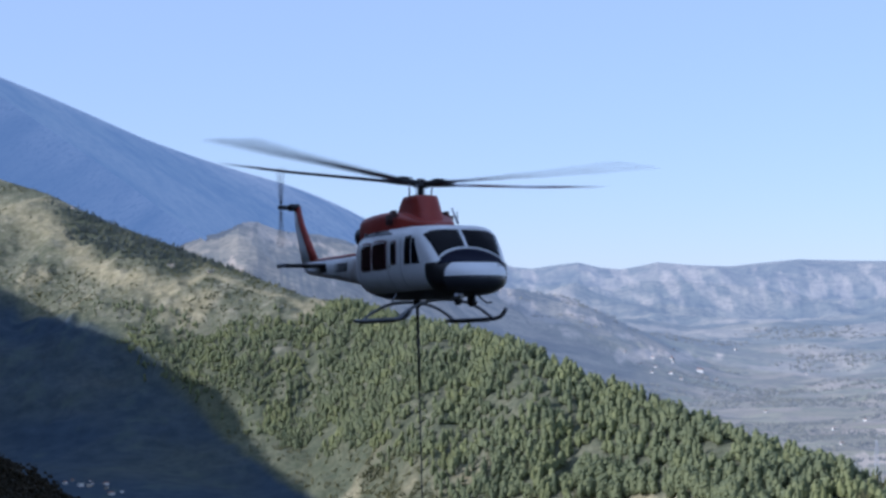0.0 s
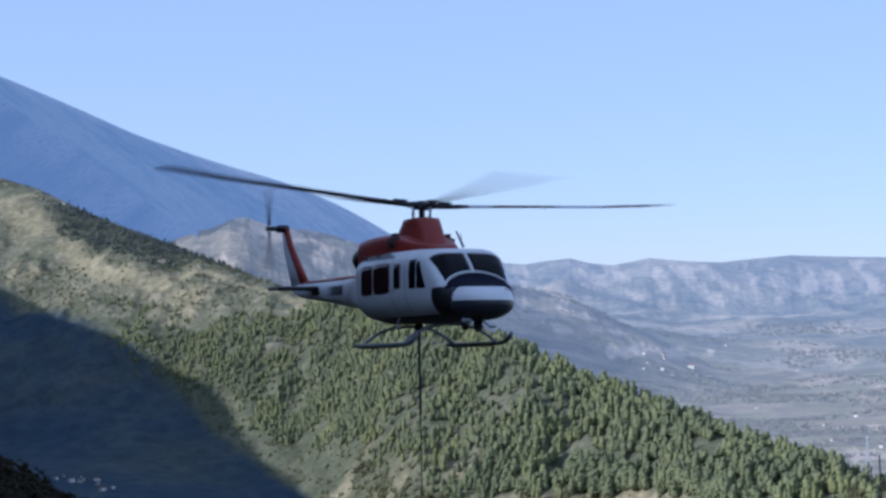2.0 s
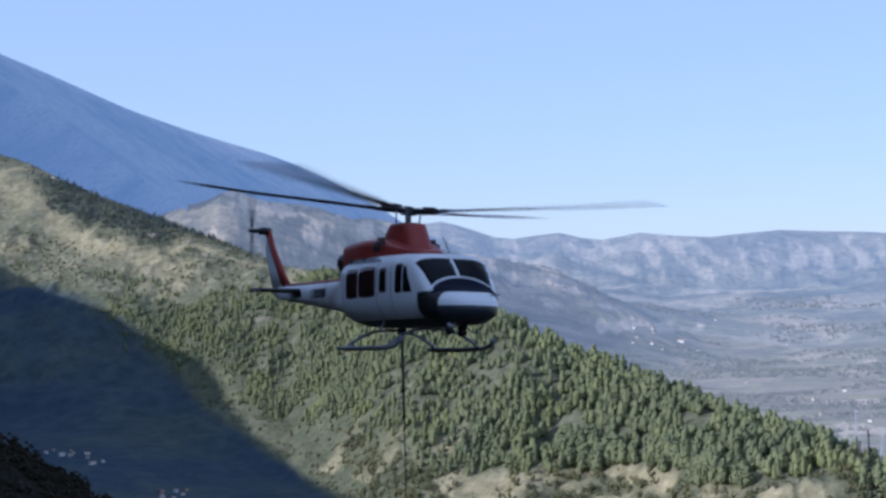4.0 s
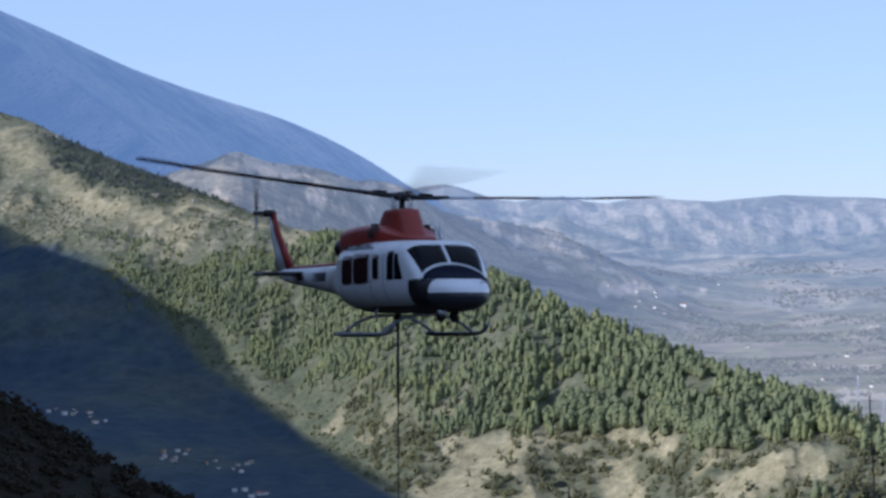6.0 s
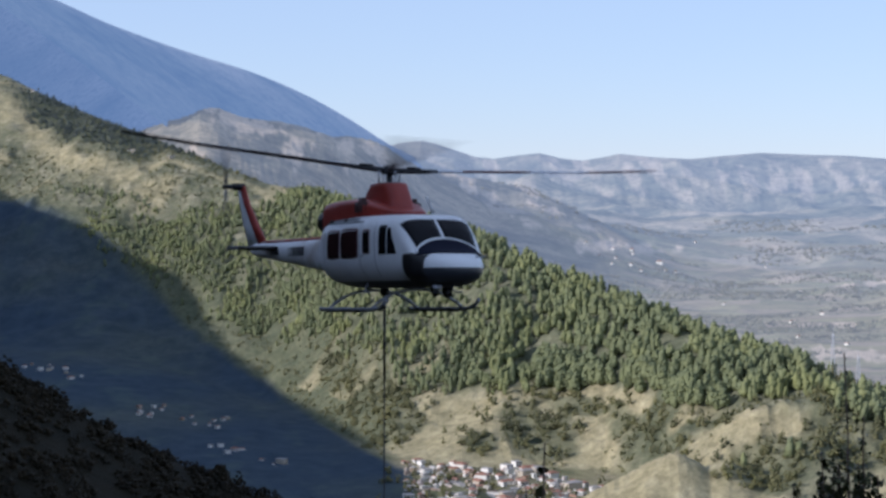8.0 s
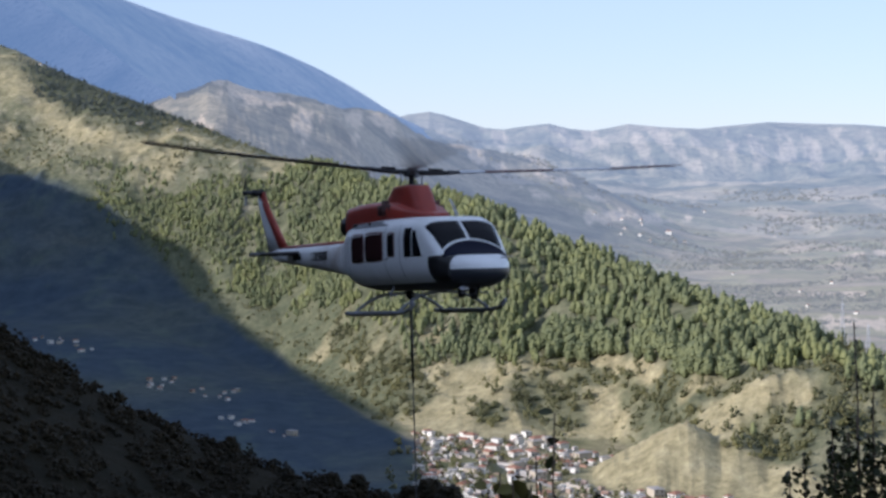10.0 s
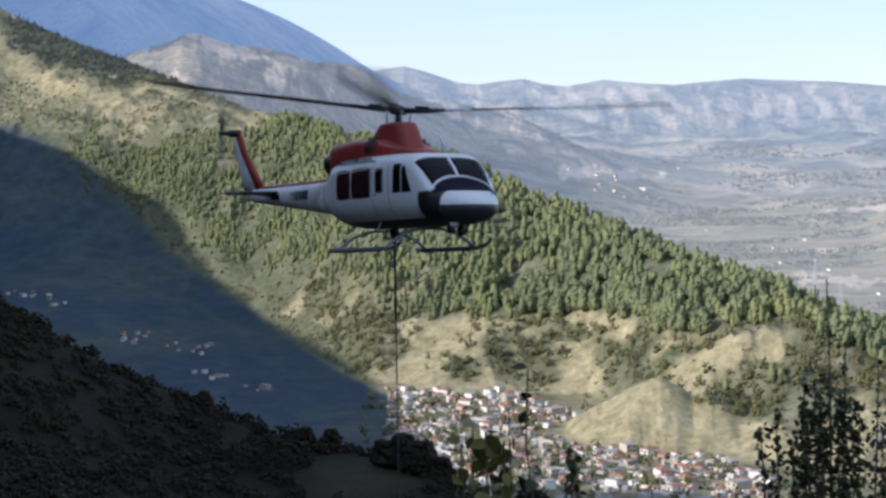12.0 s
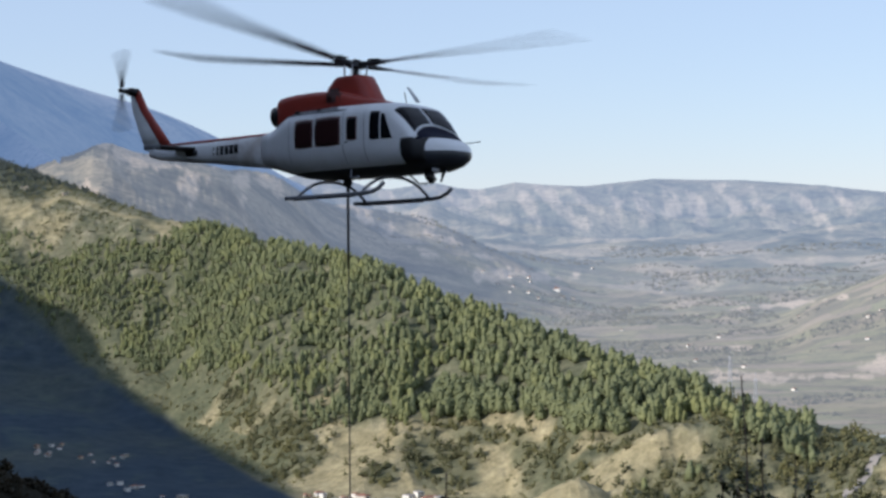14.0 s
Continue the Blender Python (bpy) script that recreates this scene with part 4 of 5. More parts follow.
def pine_template(rng, height, width, clumps):
    """A pine: a dented egg of needles, fullest below the middle, with tufts of branch ends round it."""
    sides, levels = 8, (0.10, 0.24, 0.42, 0.60, 0.78, 0.92)
    rims = (0.60, 0.95, 1.0, 0.88, 0.64, 0.36)
    V = [(0, 0, height * 0.06)]
    for h, w in zip(levels, rims):
        for i in range(sides):
            t = 2 * math.pi * (i + 0.5 * (len(V) // sides % 2)) / sides
            r = width / 2 * 0.80 * w * rng.uniform(0.72, 1.2)
            V.append((r * math.cos(t), r * math.sin(t), height * (h + rng.uniform(-0.04, 0.04))))
    V.append((rng.normal() * 0.2, rng.normal() * 0.2, height))
    F = [(0, 1 + (i + 1) % sides, 1 + i) for i in range(sides)]
    for k in range(len(levels) - 1):
        p = 1 + k * sides
        for i in range(sides):
            j = (i + 1) % sides
            F += [(p + i, p + j, p + sides + j), (p + i, p + sides + j, p + sides + i)]
    p = 1 + (len(levels) - 1) * sides
    F += [(p + i, p + (i + 1) % sides, len(V) - 1) for i in range(sides)]
    V, F = [np.array(V)], [np.array(F)]
    k = len(V[0])
    for i in range(clumps):
        h = 0.12 + 0.82 * (i + rng.uniform(0, 1)) / clumps
        reach = width / 2 * float(np.interp(h, levels, rims)) * rng.uniform(0.6, 1.0)
        t = i * 2.4 + rng.uniform(-0.6, 0.6)
        v, f = blob_template(rng)
        size = width * rng.uniform(0.13, 0.21)
        tilt = np.array(Euler((rng.uniform(-1, 1), rng.uniform(-1, 1), rng.uniform(0, 6))).to_matrix())
        V.append((v * (size, size, size * 1.1)) @ tilt.T + (reach * math.cos(t), reach * math.sin(t), h * height))
        F.append(f + k)
        k += 6
    return np.concatenate(V), np.concatenate(F)


def trunk_template(height, r, sides=5):
    ring = [(math.cos(2 * math.pi * i / sides), math.sin(2 * math.pi * i / sides)) for i in range(sides)]
    v = np.array([(x * r, y * r, -1.0) for x, y in ring] + [(x * r * 0.35, y * r * 0.35, height * 0.85) for x, y in ring])
    f = [(i, (i + 1) % sides, sides + (i + 1) % sides) for i in range(sides)] + [(i, sides + (i + 1) % sides, sides + i) for i in range(sides)]
    return v, np.array(f)


def scatter(name, templates, spots, mat, rng, lean=0.04, big=(0.75, 1.25), grow=None):
    """Many plants as one mesh; spots are places on the ground."""
    V, F, k = [], [], 0
    for x, y, z in spots:
        v, f = templates[rng.integers(len(templates))]
        s, t = rng.uniform(*big) * (grow(x, y) if grow else 1.0), rng.uniform(0, 2 * math.pi)
        c, n = math.cos(t), math.sin(t)
        w = v * (s * rng.uniform(0.9, 1.1), s * rng.uniform(0.9, 1.1), s * rng.uniform(0.85, 1.15))
        w = np.stack([w[:, 0] * c - w[:, 1] * n + w[:, 2] * rng.normal() * lean, w[:, 0] * n + w[:, 1] * c, w[:, 2]], 1) + (x, y, z)
        V.append(w)
        F.append(f + k)
        k += len(v)
    return new(name, raw_mesh(name, np.concatenate(V), np.concatenate(F), mat, smooth=True))


def spots_where(rng, n, u, d, density, sink=0.4):
    """Random ground places between bearing marks u and ranges d, kept by a density."""
    a = rng.uniform(az(u[0]), az(u[1]), n)
    r = np.sqrt(rng.uniform(d[0] ** 2, d[1] ** 2, n))
    keep = rng.uniform(0, 1, n) < density(a, r)
    a, r = a[keep], r[keep]
    return np.stack([np.sin(a) * r, np.cos(a) * r, near_height(a, r) - sink], 1)


def hill_share(a, d):
    return (d - foot_range(a)) / (ridge_range(a) - foot_range(a))


def on_mound(a, d):
    x, y = np.sin(a) * d, np.cos(a) * d
    hit = np.zeros_like(a, dtype=bool)
    for u, rng, h, r in MOUNDS:
        hit |= np.hypot(x - math.sin(az(u)) * rng, (y - math.cos(az(u)) * rng) * 0.8) < r * 0.95
    return hit


def build_forest():
    rng = np.random.default_rng(4)
    pines = [pine_template(rng, rng.uniform(8.5, 14), rng.uniform(5.4, 8.4), 11) for _ in range(14)]
    def dens(a, d):
        x, y = np.sin(a) * d, np.cos(a) * d
        return forest_density(a, d) * (hill_share(a, d) < 1.05) * np.clip(0.72 + fbm(x, y, 45, 3, 52) * 2.2, 0.06, 1)
    spots = spots_where(rng, 115000, (-60, 1640), (1250, 2500), lambda a, d: dens(a, d) * np.interp(a, [az(500), az(1100)], [1.0, 0.5]))
    # the woods' lower edge near the cliffs is made of single trees
    edge, rest = [], []
    for s in spots:
        a, d = math.atan2(s[0], s[1]), math.hypot(s[0], s[1])
        (edge if 0.34 < hill_share(a, d) < 0.52 and az(980) < a < az(1560) and len(edge) < 150 else rest).append(s)
    def grow(x, y):
        """Young wood in the west, tall trees in the east."""
        return float(np.interp(math.atan2(x, y), [az(100), az(500), az(900), az(1200)], [0.42, 0.55, 0.78, 0.95]))
    ob = scatter("pine_forest", pines, rest, PINE, rng, 0.05, (0.6, 1.2), grow)
    tagged(ob, "dense green pine forest on the hillside", "forest", kind="stuff")
    stems = [trunk_template(11, 0.28)]
    ob = scatter("pine_trunks", stems, rest[::8], BARK, rng)
    tagged(ob, "pine trunks in the forest", "trunks", kind="stuff")
    kinds = []
    for k in range(5):
        h = rng.uniform(12, 16)
        tv, tf = trunk_template(h, 0.3, 8)
        tree = new("pine_tree")
        tagged(tree, "green pine at the lower edge of the wood", "tree", "pines at the edge of the wood")
        t = new("trunk", raw_mesh("trunk", tv, tf, BARK))
        cv, cf = pine_template(rng, h, rng.uniform(6.5, 8.5), 24)
        c = new("crown", raw_mesh("crown", cv, cf, PINE, smooth=True))
        t.parent = c.parent = tree
        kinds.append(tree)
    for i, s in enumerate(edge):
        m = pose(*s, 0, 0, rng.uniform(0, 360))
        if i < 5:
            kinds[i].matrix_basis = m
        else:
            copy_thing(kinds[i % 5], m)
    bush = [crown_template(rng, rng.uniform(1.2, 3.2), rng.uniform(1.8, 4.6), 5, 0.6, 0.1, 1.4) for _ in range(9)]
    def open_slope(a, d):
        x, y = np.sin(a) * d, np.cos(a) * d
        t = hill_share(a, d)
        return np.clip(0.34 + 0.3 * (t < 0.4) + 0.3 * (t < 0.45) * ((a < az(730)) | (a > az(1120))) + fbm(x, y, 120, 4, 101) * 1.6, 0, 1) * (1 - forest_density(a, d)) * (west_shade(a, d) < 0.02) * (1 - lane_track(a, d)) * (t > -0.05) * (t < 1.03) * np.where(on_mound(a, d), 0.12, 1.0)
    ob = scatter("hillside_scrub", bush, spots_where(rng, 60000, (-200, 1800), (1150, 2700), open_slope), SCRUB, rng)
    tagged(ob, "olive scrub scattered over the dry hillside", "scrub", kind="stuff")
    oak = [crown_template(rng, rng.uniform(3, 6), rng.uniform(4, 6.5), 5, 0.5, 0.1, 1.3) for _ in range(6)]
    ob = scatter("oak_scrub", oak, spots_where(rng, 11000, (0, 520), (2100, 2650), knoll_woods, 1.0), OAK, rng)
    tagged(ob, "dark oak scrub on the knoll below the crest", "scrub", kind="stuff")
    a, d = rng.uniform(az(850), az(1960), 22000), rng.uniform(1750, 3900, 22000)
    x, y = np.sin(a) * d, np.cos(a) * d
    keep = (fbm(x * 0.3, y, 60, 4, 131) > 0.2) & (d > ridge_range(a) + 380)
    far = np.stack([x, y, far_height(a, d) - 0.5], 1)[keep]
    wide = [crown_template(rng, rng.uniform(2, 4.5), rng.uniform(4, 9), 4, 0.5, 0.1, 1.2) for _ in range(5)]
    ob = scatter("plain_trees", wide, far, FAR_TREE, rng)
    tagged(ob, "rows of trees out on the plain", "trees", kind="stuff")

    def valley(a, d):
        x, y = np.sin(a) * d, np.cos(a) * d
        return np.clip(0.3 + fbm(x, y, 150, 4, 111) * 1.5, 0, 1) * (hill_share(a, d) < 0.02) * (d > spur_range(a) + 500) * ~on_mound(a, d)
    def terraces(a, d):
        x, y = np.sin(a) * d, np.cos(a) * d
        t = hill_share(a, d)
        return smoothstep(-0.02, 0.14, fbm(x, y * 1.6, 55, 4, 113)) * (t > 0.0) * (t < 0.45) * np.where(on_mound(a, d), 0.1, 0.9) * (1 - forest_density(a, d))
    tall = [crown_template(rng, rng.uniform(3.5, 7), rng.uniform(4.5, 7), 11, 0.5, 0.15, 1.1) for _ in range(6)]
    ob = scatter("valley_trees", tall, np.concatenate([spots_where(rng, 1600, (690, 1800), (950, 1950), valley), spots_where(rng, 700, (740, 1460), (980, 1480), valley), spots_where(rng, 6000, (700, 1700), (1150, 1750), terraces), spots_where(rng, 16000, (580, 1780), (1150, 1900), lambda a, d: thicket(a, d) * 0.55)]), SCRUB, rng)
    tagged(ob, "low broadleaf trees between the houses", "trees", kind="stuff")


def build_near_slope():
    rng = np.random.default_rng(8)
    def dens(a, d):
        x, y = np.sin(a) * d, np.cos(a) * d
        clear = np.exp(-(((a - az(705)) / 0.03) ** 4 + ((d - 243) / 17) ** 4))
        return np.clip(0.85 + fbm(x, y, 40, 4, 121) * 0.9 - clear * 1.6, 0, 1) * (d < spur_range(a) + 25)
    bush = [crown_template(rng, rng.uniform(0.8, 2.4), rng.uniform(1.8, 3.6), 24, 0.6, 0.02, 0.66) for _ in range(8)]
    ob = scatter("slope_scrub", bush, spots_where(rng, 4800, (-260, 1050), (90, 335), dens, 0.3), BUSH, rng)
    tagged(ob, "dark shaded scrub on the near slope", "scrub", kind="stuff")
    for u, d, h in ((645, 262, 2.8), (600, 266, 2.3), (735, 252, 3.2), (770, 250, 4.4), (805, 247, 4.2), (840, 246, 3.6), (420, 286, 2.6), (1000, 232, 5)):
        a = az(u)
        x, y = math.sin(a) * d, math.cos(a) * d
        tree = new("round_tree")
        tv, tf = trunk_template(h, 0.16, 8)
        cv, cf = crown_template(rng, h, h * 1.05, 220, 0.55, 0.12)
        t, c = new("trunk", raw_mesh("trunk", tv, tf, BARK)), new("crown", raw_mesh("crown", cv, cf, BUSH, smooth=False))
        t.parent = c.parent = tree
        tree.matrix_basis = pose(x, y, float(near_height(np.array([a]), np.array([float(d)]))[0]) - 0.2)
        tagged(tree, "dark round tree on the shaded near slope", "tree", "trees on the near slope")


build_forest()
build_near_slope()


# ---- shrubs beside the eye ----
def leaf_mesh(name, length, width, mat):
    bm = bmesh.new()
    mid = [bm.verts.new((length * t, 0, -0.12 * length * t * t)) for t in (0, 0.3, 0.65, 1.0)]
    for sign in (-1, 1):
        rim = [bm.verts.new((length * t, sign * width * w, 0.10 * width - 0.12 * length * t * t)) for t, w in ((0.25, 0.42), (0.6, 0.44))]
        a = (mid[0], rim[0], mid[1]), (mid[1], rim[0], rim[1], mid[2]), (mid[2], rim[1], mid[3])
        for f in a:
            bm.faces.new(f if sign < 0 else f[::-1])
    me = bpy.data.meshes.new(name)
    bm.to_mesh(me)
    bm.free()
    me.polygons.foreach_set("use_smooth", [True] * len(me.polygons))
    me.materials.append(mat)
    return me


def build_shrub(name, label, u, v, d, stems, leaf, spacing, seed, spread, mat):
    """stems: (lean sideways, lean away, height above the base) in metres; the base lies below the view."""
    rng = np.random.default_rng(seed)
    a = az(u)
    base = Vector((math.sin(a) * d, math.cos(a) * d, d * up(v)))
    floor = float(near_height(np.array([a]), np.array([float(d)]))[0])
    shrub = new(name)
    tagged(shrub, label, "shrub", "shrubs beside the eye")
    shrub.matrix_basis = pose(base.x, base.y, floor)
    count, rest = 0, []
    for dx, dy, h in stems:
        top = Vector((dx, dy, base.z + h - floor))
        foot = Vector((dx * 0.25 + rng.normal() * 0.02, dy * 0.2, 0))
        pts = []
        for k in range(13):
            t = k / 12
            bend = math.sin(t * 3.1) * 0.04
            pts.append(foot.lerp(top, t) + Vector((bend * rng.normal() * 0.5 + bend, 0.3 * bend, 0)))
        part("stem", tube(pts, 0.009, 6, 0.0025), BARK, shrub)
        length = (top - foot).length
        seen = h + 0.12
        n = max(3, int(seen / spacing))
        for i in range(n):
            joined = count >= 300
            count += 1
            t = 1 - (i + rng.uniform(-0.3, 0.3)) * spacing / length
            t = min(max(t, 0.02), 1.0)
            if h > 0.4 and length * (1 - t) < h - 0.3 and rng.uniform() > 0.3:
                continue     # the long shoots are bare but for a few leaves
            k = min(int(t * 12), 11)
            p = pts[k].lerp(pts[k + 1], t * 12 - k)
            p = p + Vector((rng.normal() * spread, rng.normal() * spread, rng.normal() * spread * 0.6)) * (0.25 if t > 0.93 else 1)
            m = Matrix.Translation(p) @ Euler((rng.uniform(-0.9, 0.9), rng.uniform(-0.4, 1.3), rng.uniform(0, 6.3))).to_matrix().to_4x4() @ Matrix.Scale(rng.uniform(0.6, 1.25), 4)
            if joined:
                shape = np.array([tuple(m @ v.co) for v in leaf.vertices])
                rest.append(shape)
            else:
                o = new("leaf", leaf)
                o.parent = shrub
                o.matrix_basis = m
    if rest:
        tris = []
        for q in leaf.polygons:
            w = list(q.vertices)
            tris += [(w[0], w[k], w[k + 1]) for k in range(1, len(w) - 1)]
        k = len(leaf.vertices)
        o = new("leaves", raw_mesh("leaves", np.concatenate(rest), np.concatenate([np.array(tris) + k * i for i in range(len(rest))]), mat))
        o.parent = shrub
        tagged(o, kind="stuff")


LEAF_DARK = leaf_mesh("leaf", 0.05, 0.036, DARK_LEAF)
LEAF_SMALL, LEAF_BROAD = leaf_mesh("leaf", 0.027, 0.02, DARK_LEAF), leaf_mesh("leaf", 0.052, 0.046, LEAF)
stem_rng = random.Random(41)
SHRUB_STEMS = []
for _ in range(10):
    lean = stem_rng.gauss(0.0, 0.10)
    SHRUB_STEMS.append((lean, stem_rng.uniform(-0.08, 0.14), max(0.12, 0.40 - 0.9 * abs(lean)) * stem_rng.uniform(0.6, 1.05)))
build_shrub("leafy_shrub", "dark leafy shrub with upright twigs in shade", 1530, 1060, 7.0,
            SHRUB_STEMS + [(-0.02, 0.05, 0.72), (-0.20, 0.0, 0.28), (0.06, 0.1, 0.50), (0.14, -0.05, 0.46), (-0.09, 0.08, 0.38), (0.22, 0.1, 0.34), (-0.25, 0.0, 0.22), (-0.02, 0.0, 0.4), (0.1, 0.06, 0.30), (0.28, 0.0, 0.27), (0.18, 0.05, 0.2), (-0.14, 0.0, 0.17), (0.03, 0.05, 0.18), (0.24, 0.0, 0.16)], LEAF_SMALL, 0.0042, 3, 0.045, DARK_LEAF)
build_shrub("broad_leaved_shrub", "young shrub with broad yellow-green leaves", 930, 1060, 5.2,
            [(-0.05, 0.0, 0.15), (0.0, 0.04, 0.12), (0.03, 0.0, 0.11), (-0.02, -0.02, 0.13), (-0.08, 0.0, 0.10)], LEAF_BROAD, 0.022, 12, 0.022, LEAF)
build_shrub("leafy_sapling", "thin sapling with a few dark leaves at its top", 960, 1060, 5.6,
            [(0.05, 0.0, 0.32), (0.0, 0.02, 0.2)], LEAF_DARK, 0.03, 17, 0.018, DARK_LEAF)
build_shrub("leafy_twig", "thin dark leafy twig in shade", 1068, 1060, 6.0, [(0.0, 0.0, 0.11), (0.02, 0.03, 0.08)], LEAF_SMALL, 0.005, 7, 0.016, DARK_LEAF)

# ---- village ----
def house_template(w, l, h, roof_h, roof_mat, wall_mat, hip):
    """A plain two-storey house: walls, a tiled roof with eaves, windows and a door."""
    house = new("house")
    wall = part("wall", box(0, 0, h / 2 - 0.75, w, l, h + 1.5, 0.03), wall_mat, house, smooth=False)
    bm = bmesh.new()
    e, k = 0.5, l / 2 - (w / 2 if hip else 0.0)
    low = [bm.verts.new(p) for p in ((-w / 2 - e, -l / 2 - e, h), (w / 2 + e, -l / 2 - e, h), (w / 2 + e, l / 2 + e, h), (-w / 2 - e, l / 2 + e, h))]
    under = [bm.verts.new((v.co.x, v.co.y, h - 0.2)) for v in low]
    a, b = bm.verts.new((0, -k - (0 if hip else e), h + roof_h)), bm.verts.new((0, k + (0 if hip else e), h + roof_h))
    for f in ((low[0], low[1], a), (low[1], low[2], b, a), (low[2], low[3], b), (low[3], low[0], a, b), under[::-1]):
        bm.faces.new(f)
    for i in range(4):
        bm.faces.new((under[i], under[(i + 1) % 4], low[(i + 1) % 4], low[i]))
    part("roof", bm, roof_mat, house, smooth=False)
    pane = None
    for face in (-1, 1):
        for x in (-w * 0.27, w * 0.27):
            for z in ([h * 0.25, h * 0.72] if h > 4.5 else [h * 0.5]):
                if pane is None:
                    pane = part("window", box(0, 0, 0, 1.1, 0.1, 1.3, 0), GLASS, house, smooth=False)
                    o = pane
                else:
                    o = new("window", pane.data)
                    o.parent = house
                o.matrix_basis = pose(x, face * (l / 2 + 0.02), z)
    part("door", box(0, -l / 2 - 0.03, 1.05, 1.0, 0.1, 2.1, 0), BARK, house, smooth=False)
    return house


def ground_at(u, d):
    a = az(u)
    return math.sin(a) * d, math.cos(a) * d, float(near_height(np.array([a]), np.array([float(d)]))[0])


def build_village():
    rng = np.random.default_rng(21)
    tiles = plain("terracotta_tiles", (0.30, 0.15, 0.10), 0.85, grain=1.5)
    grey = plain("grey_roof", (0.33, 0.31, 0.29), 0.85, grain=1.5)
    plaster = plain("white_plaster", (0.78, 0.76, 0.70), 0.9, grain=0.8, amount=0.2)
    cream = plain("cream_plaster", (0.52, 0.46, 0.36), 0.9, grain=0.8, amount=0.3)
    makes = []
    for w, l, h, rh, rm, wm, hip, label in (
            (6, 7.5, 5.0, 1.6, tiles, plaster, True, "white house with a terracotta hip roof"),
            (6.5, 8.5, 5.2, 0.45, grey, plaster, True, "white house with a flat grey roof"),
            (5.5, 7, 3.0, 1.4, tiles, cream, False, "low cream house with a tiled gable roof"),
            (6, 8.5, 3.2, 1.4, tiles, plaster, True, "low white house with a tiled hip roof"),
            (7.5, 12, 5.8, 0.5, grey, cream, True, "long cream building with a flat roof")):
        m = house_template(w, l, h, rh, rm, wm, hip)
        tagged(m, label, "house", "houses of the village")
        makes.append(m)
    spots = []
    def place(u, d, gap=9.0):
        x, y, z = ground_at(u, d)
        if all((x - p[0]) ** 2 + (y - p[1]) ** 2 > gap * gap for p in spots):
            spots.append((x, y, z))
    for k in range(4200):
        if len(spots) > 205:
            break
        u, d = rng.uniform(745, 1420), rng.uniform(1000, 1470)
        a = az(u)
        x, y = math.sin(a) * d, math.cos(a) * d
        on_mound = any(math.hypot(x - math.sin(az(m[0])) * m[1], y - math.cos(az(m[0])) * m[1]) < m[3] * 0.98 for m in MOUNDS)
        if not on_mound and d < foot_range(np.array([a]))[0] - 4 and u < 1210 + (1240 - d) * 1.4:
            place(u, d)
    # hamlets in the shaded part of the valley, on the ridge and along the foot of the hill
    for u0, v0, many in ((124, 722, 10), (150, 735, 5), (304, 800, 12), (424, 815, 9), (434, 868, 7), (524, 890, 5)):
        d = np.arange(950, 2400, 5.0)
        z = near_height(np.full_like(d, az(u0)), d)
        d0 = float(d[np.argmax(z > up(v0) * d)])
        for k in range(many):
            place(u0 + rng.normal() * 22, d0 + rng.normal() * 16, 7)
    for u, t in ((98, 0.97), (108, 0.97), (92, 0.965), (270, 0.80), (335, 0.86), (262, 0.805), (1512, 0.93), (1530, 0.95)):
        a = np.array([az(u)])
        d = float(foot_range(a)[0] + t * (ridge_range(a)[0] - foot_range(a)[0]))
        place(u, d, 8)
    for i, (x, y, z) in enumerate(spots):
        m = pose(x, y, z, 0, 0, rng.choice([0, 90, 20, 110, -25]) + rng.uniform(-18, 18) + 30) @ Matrix.Scale(rng.uniform(0.6, 1.1), 4)
        if math.atan2(x, y) < az(660):
            m = m @ Matrix.Scale(0.6, 4)
        k = int(rng.choice(5, p=[0.32, 0.20, 0.20, 0.19, 0.09]))
        if i < 5:
            makes[i].matrix_basis = m
        else:
            copy_thing(makes[k], m)
    # farmhouses far out on the plain
    farm = house_template(7, 10, 4.4, 1.4, tiles, plaster, True)
    tagged(farm, "white farmhouse far out on the plain", "house", "farms on the plain")
    for i in range(34):
        u, d = (rng.uniform(1050, 1900), rng.uniform(1900, 3600)) if i > 17 else (rng.normal(1150, 60), rng.uniform(3050, 3250))
        a = az(u)
        z = float(far_height(np.array([a]), np.array([float(d)]))[0]) + 0.2
        m = pose(math.sin(a) * d, math.cos(a) * d, z, 0, 0, rng.uniform(0, 180))
        if i in (3, 4, 5):
            u, d = 1735 + 22 * (i - 3), 2560 + 20 * i
            m = pose(math.sin(az(u)) * d, math.cos(az(u)) * d, float(far_height(np.array([az(u)]), np.array([float(d)]))[0]), 0, 0, 35 + i)
        if i == 0:
            farm.matrix_basis = m
        else:
            copy_thing(farm, m @ Matrix.Scale(0.5, 4))


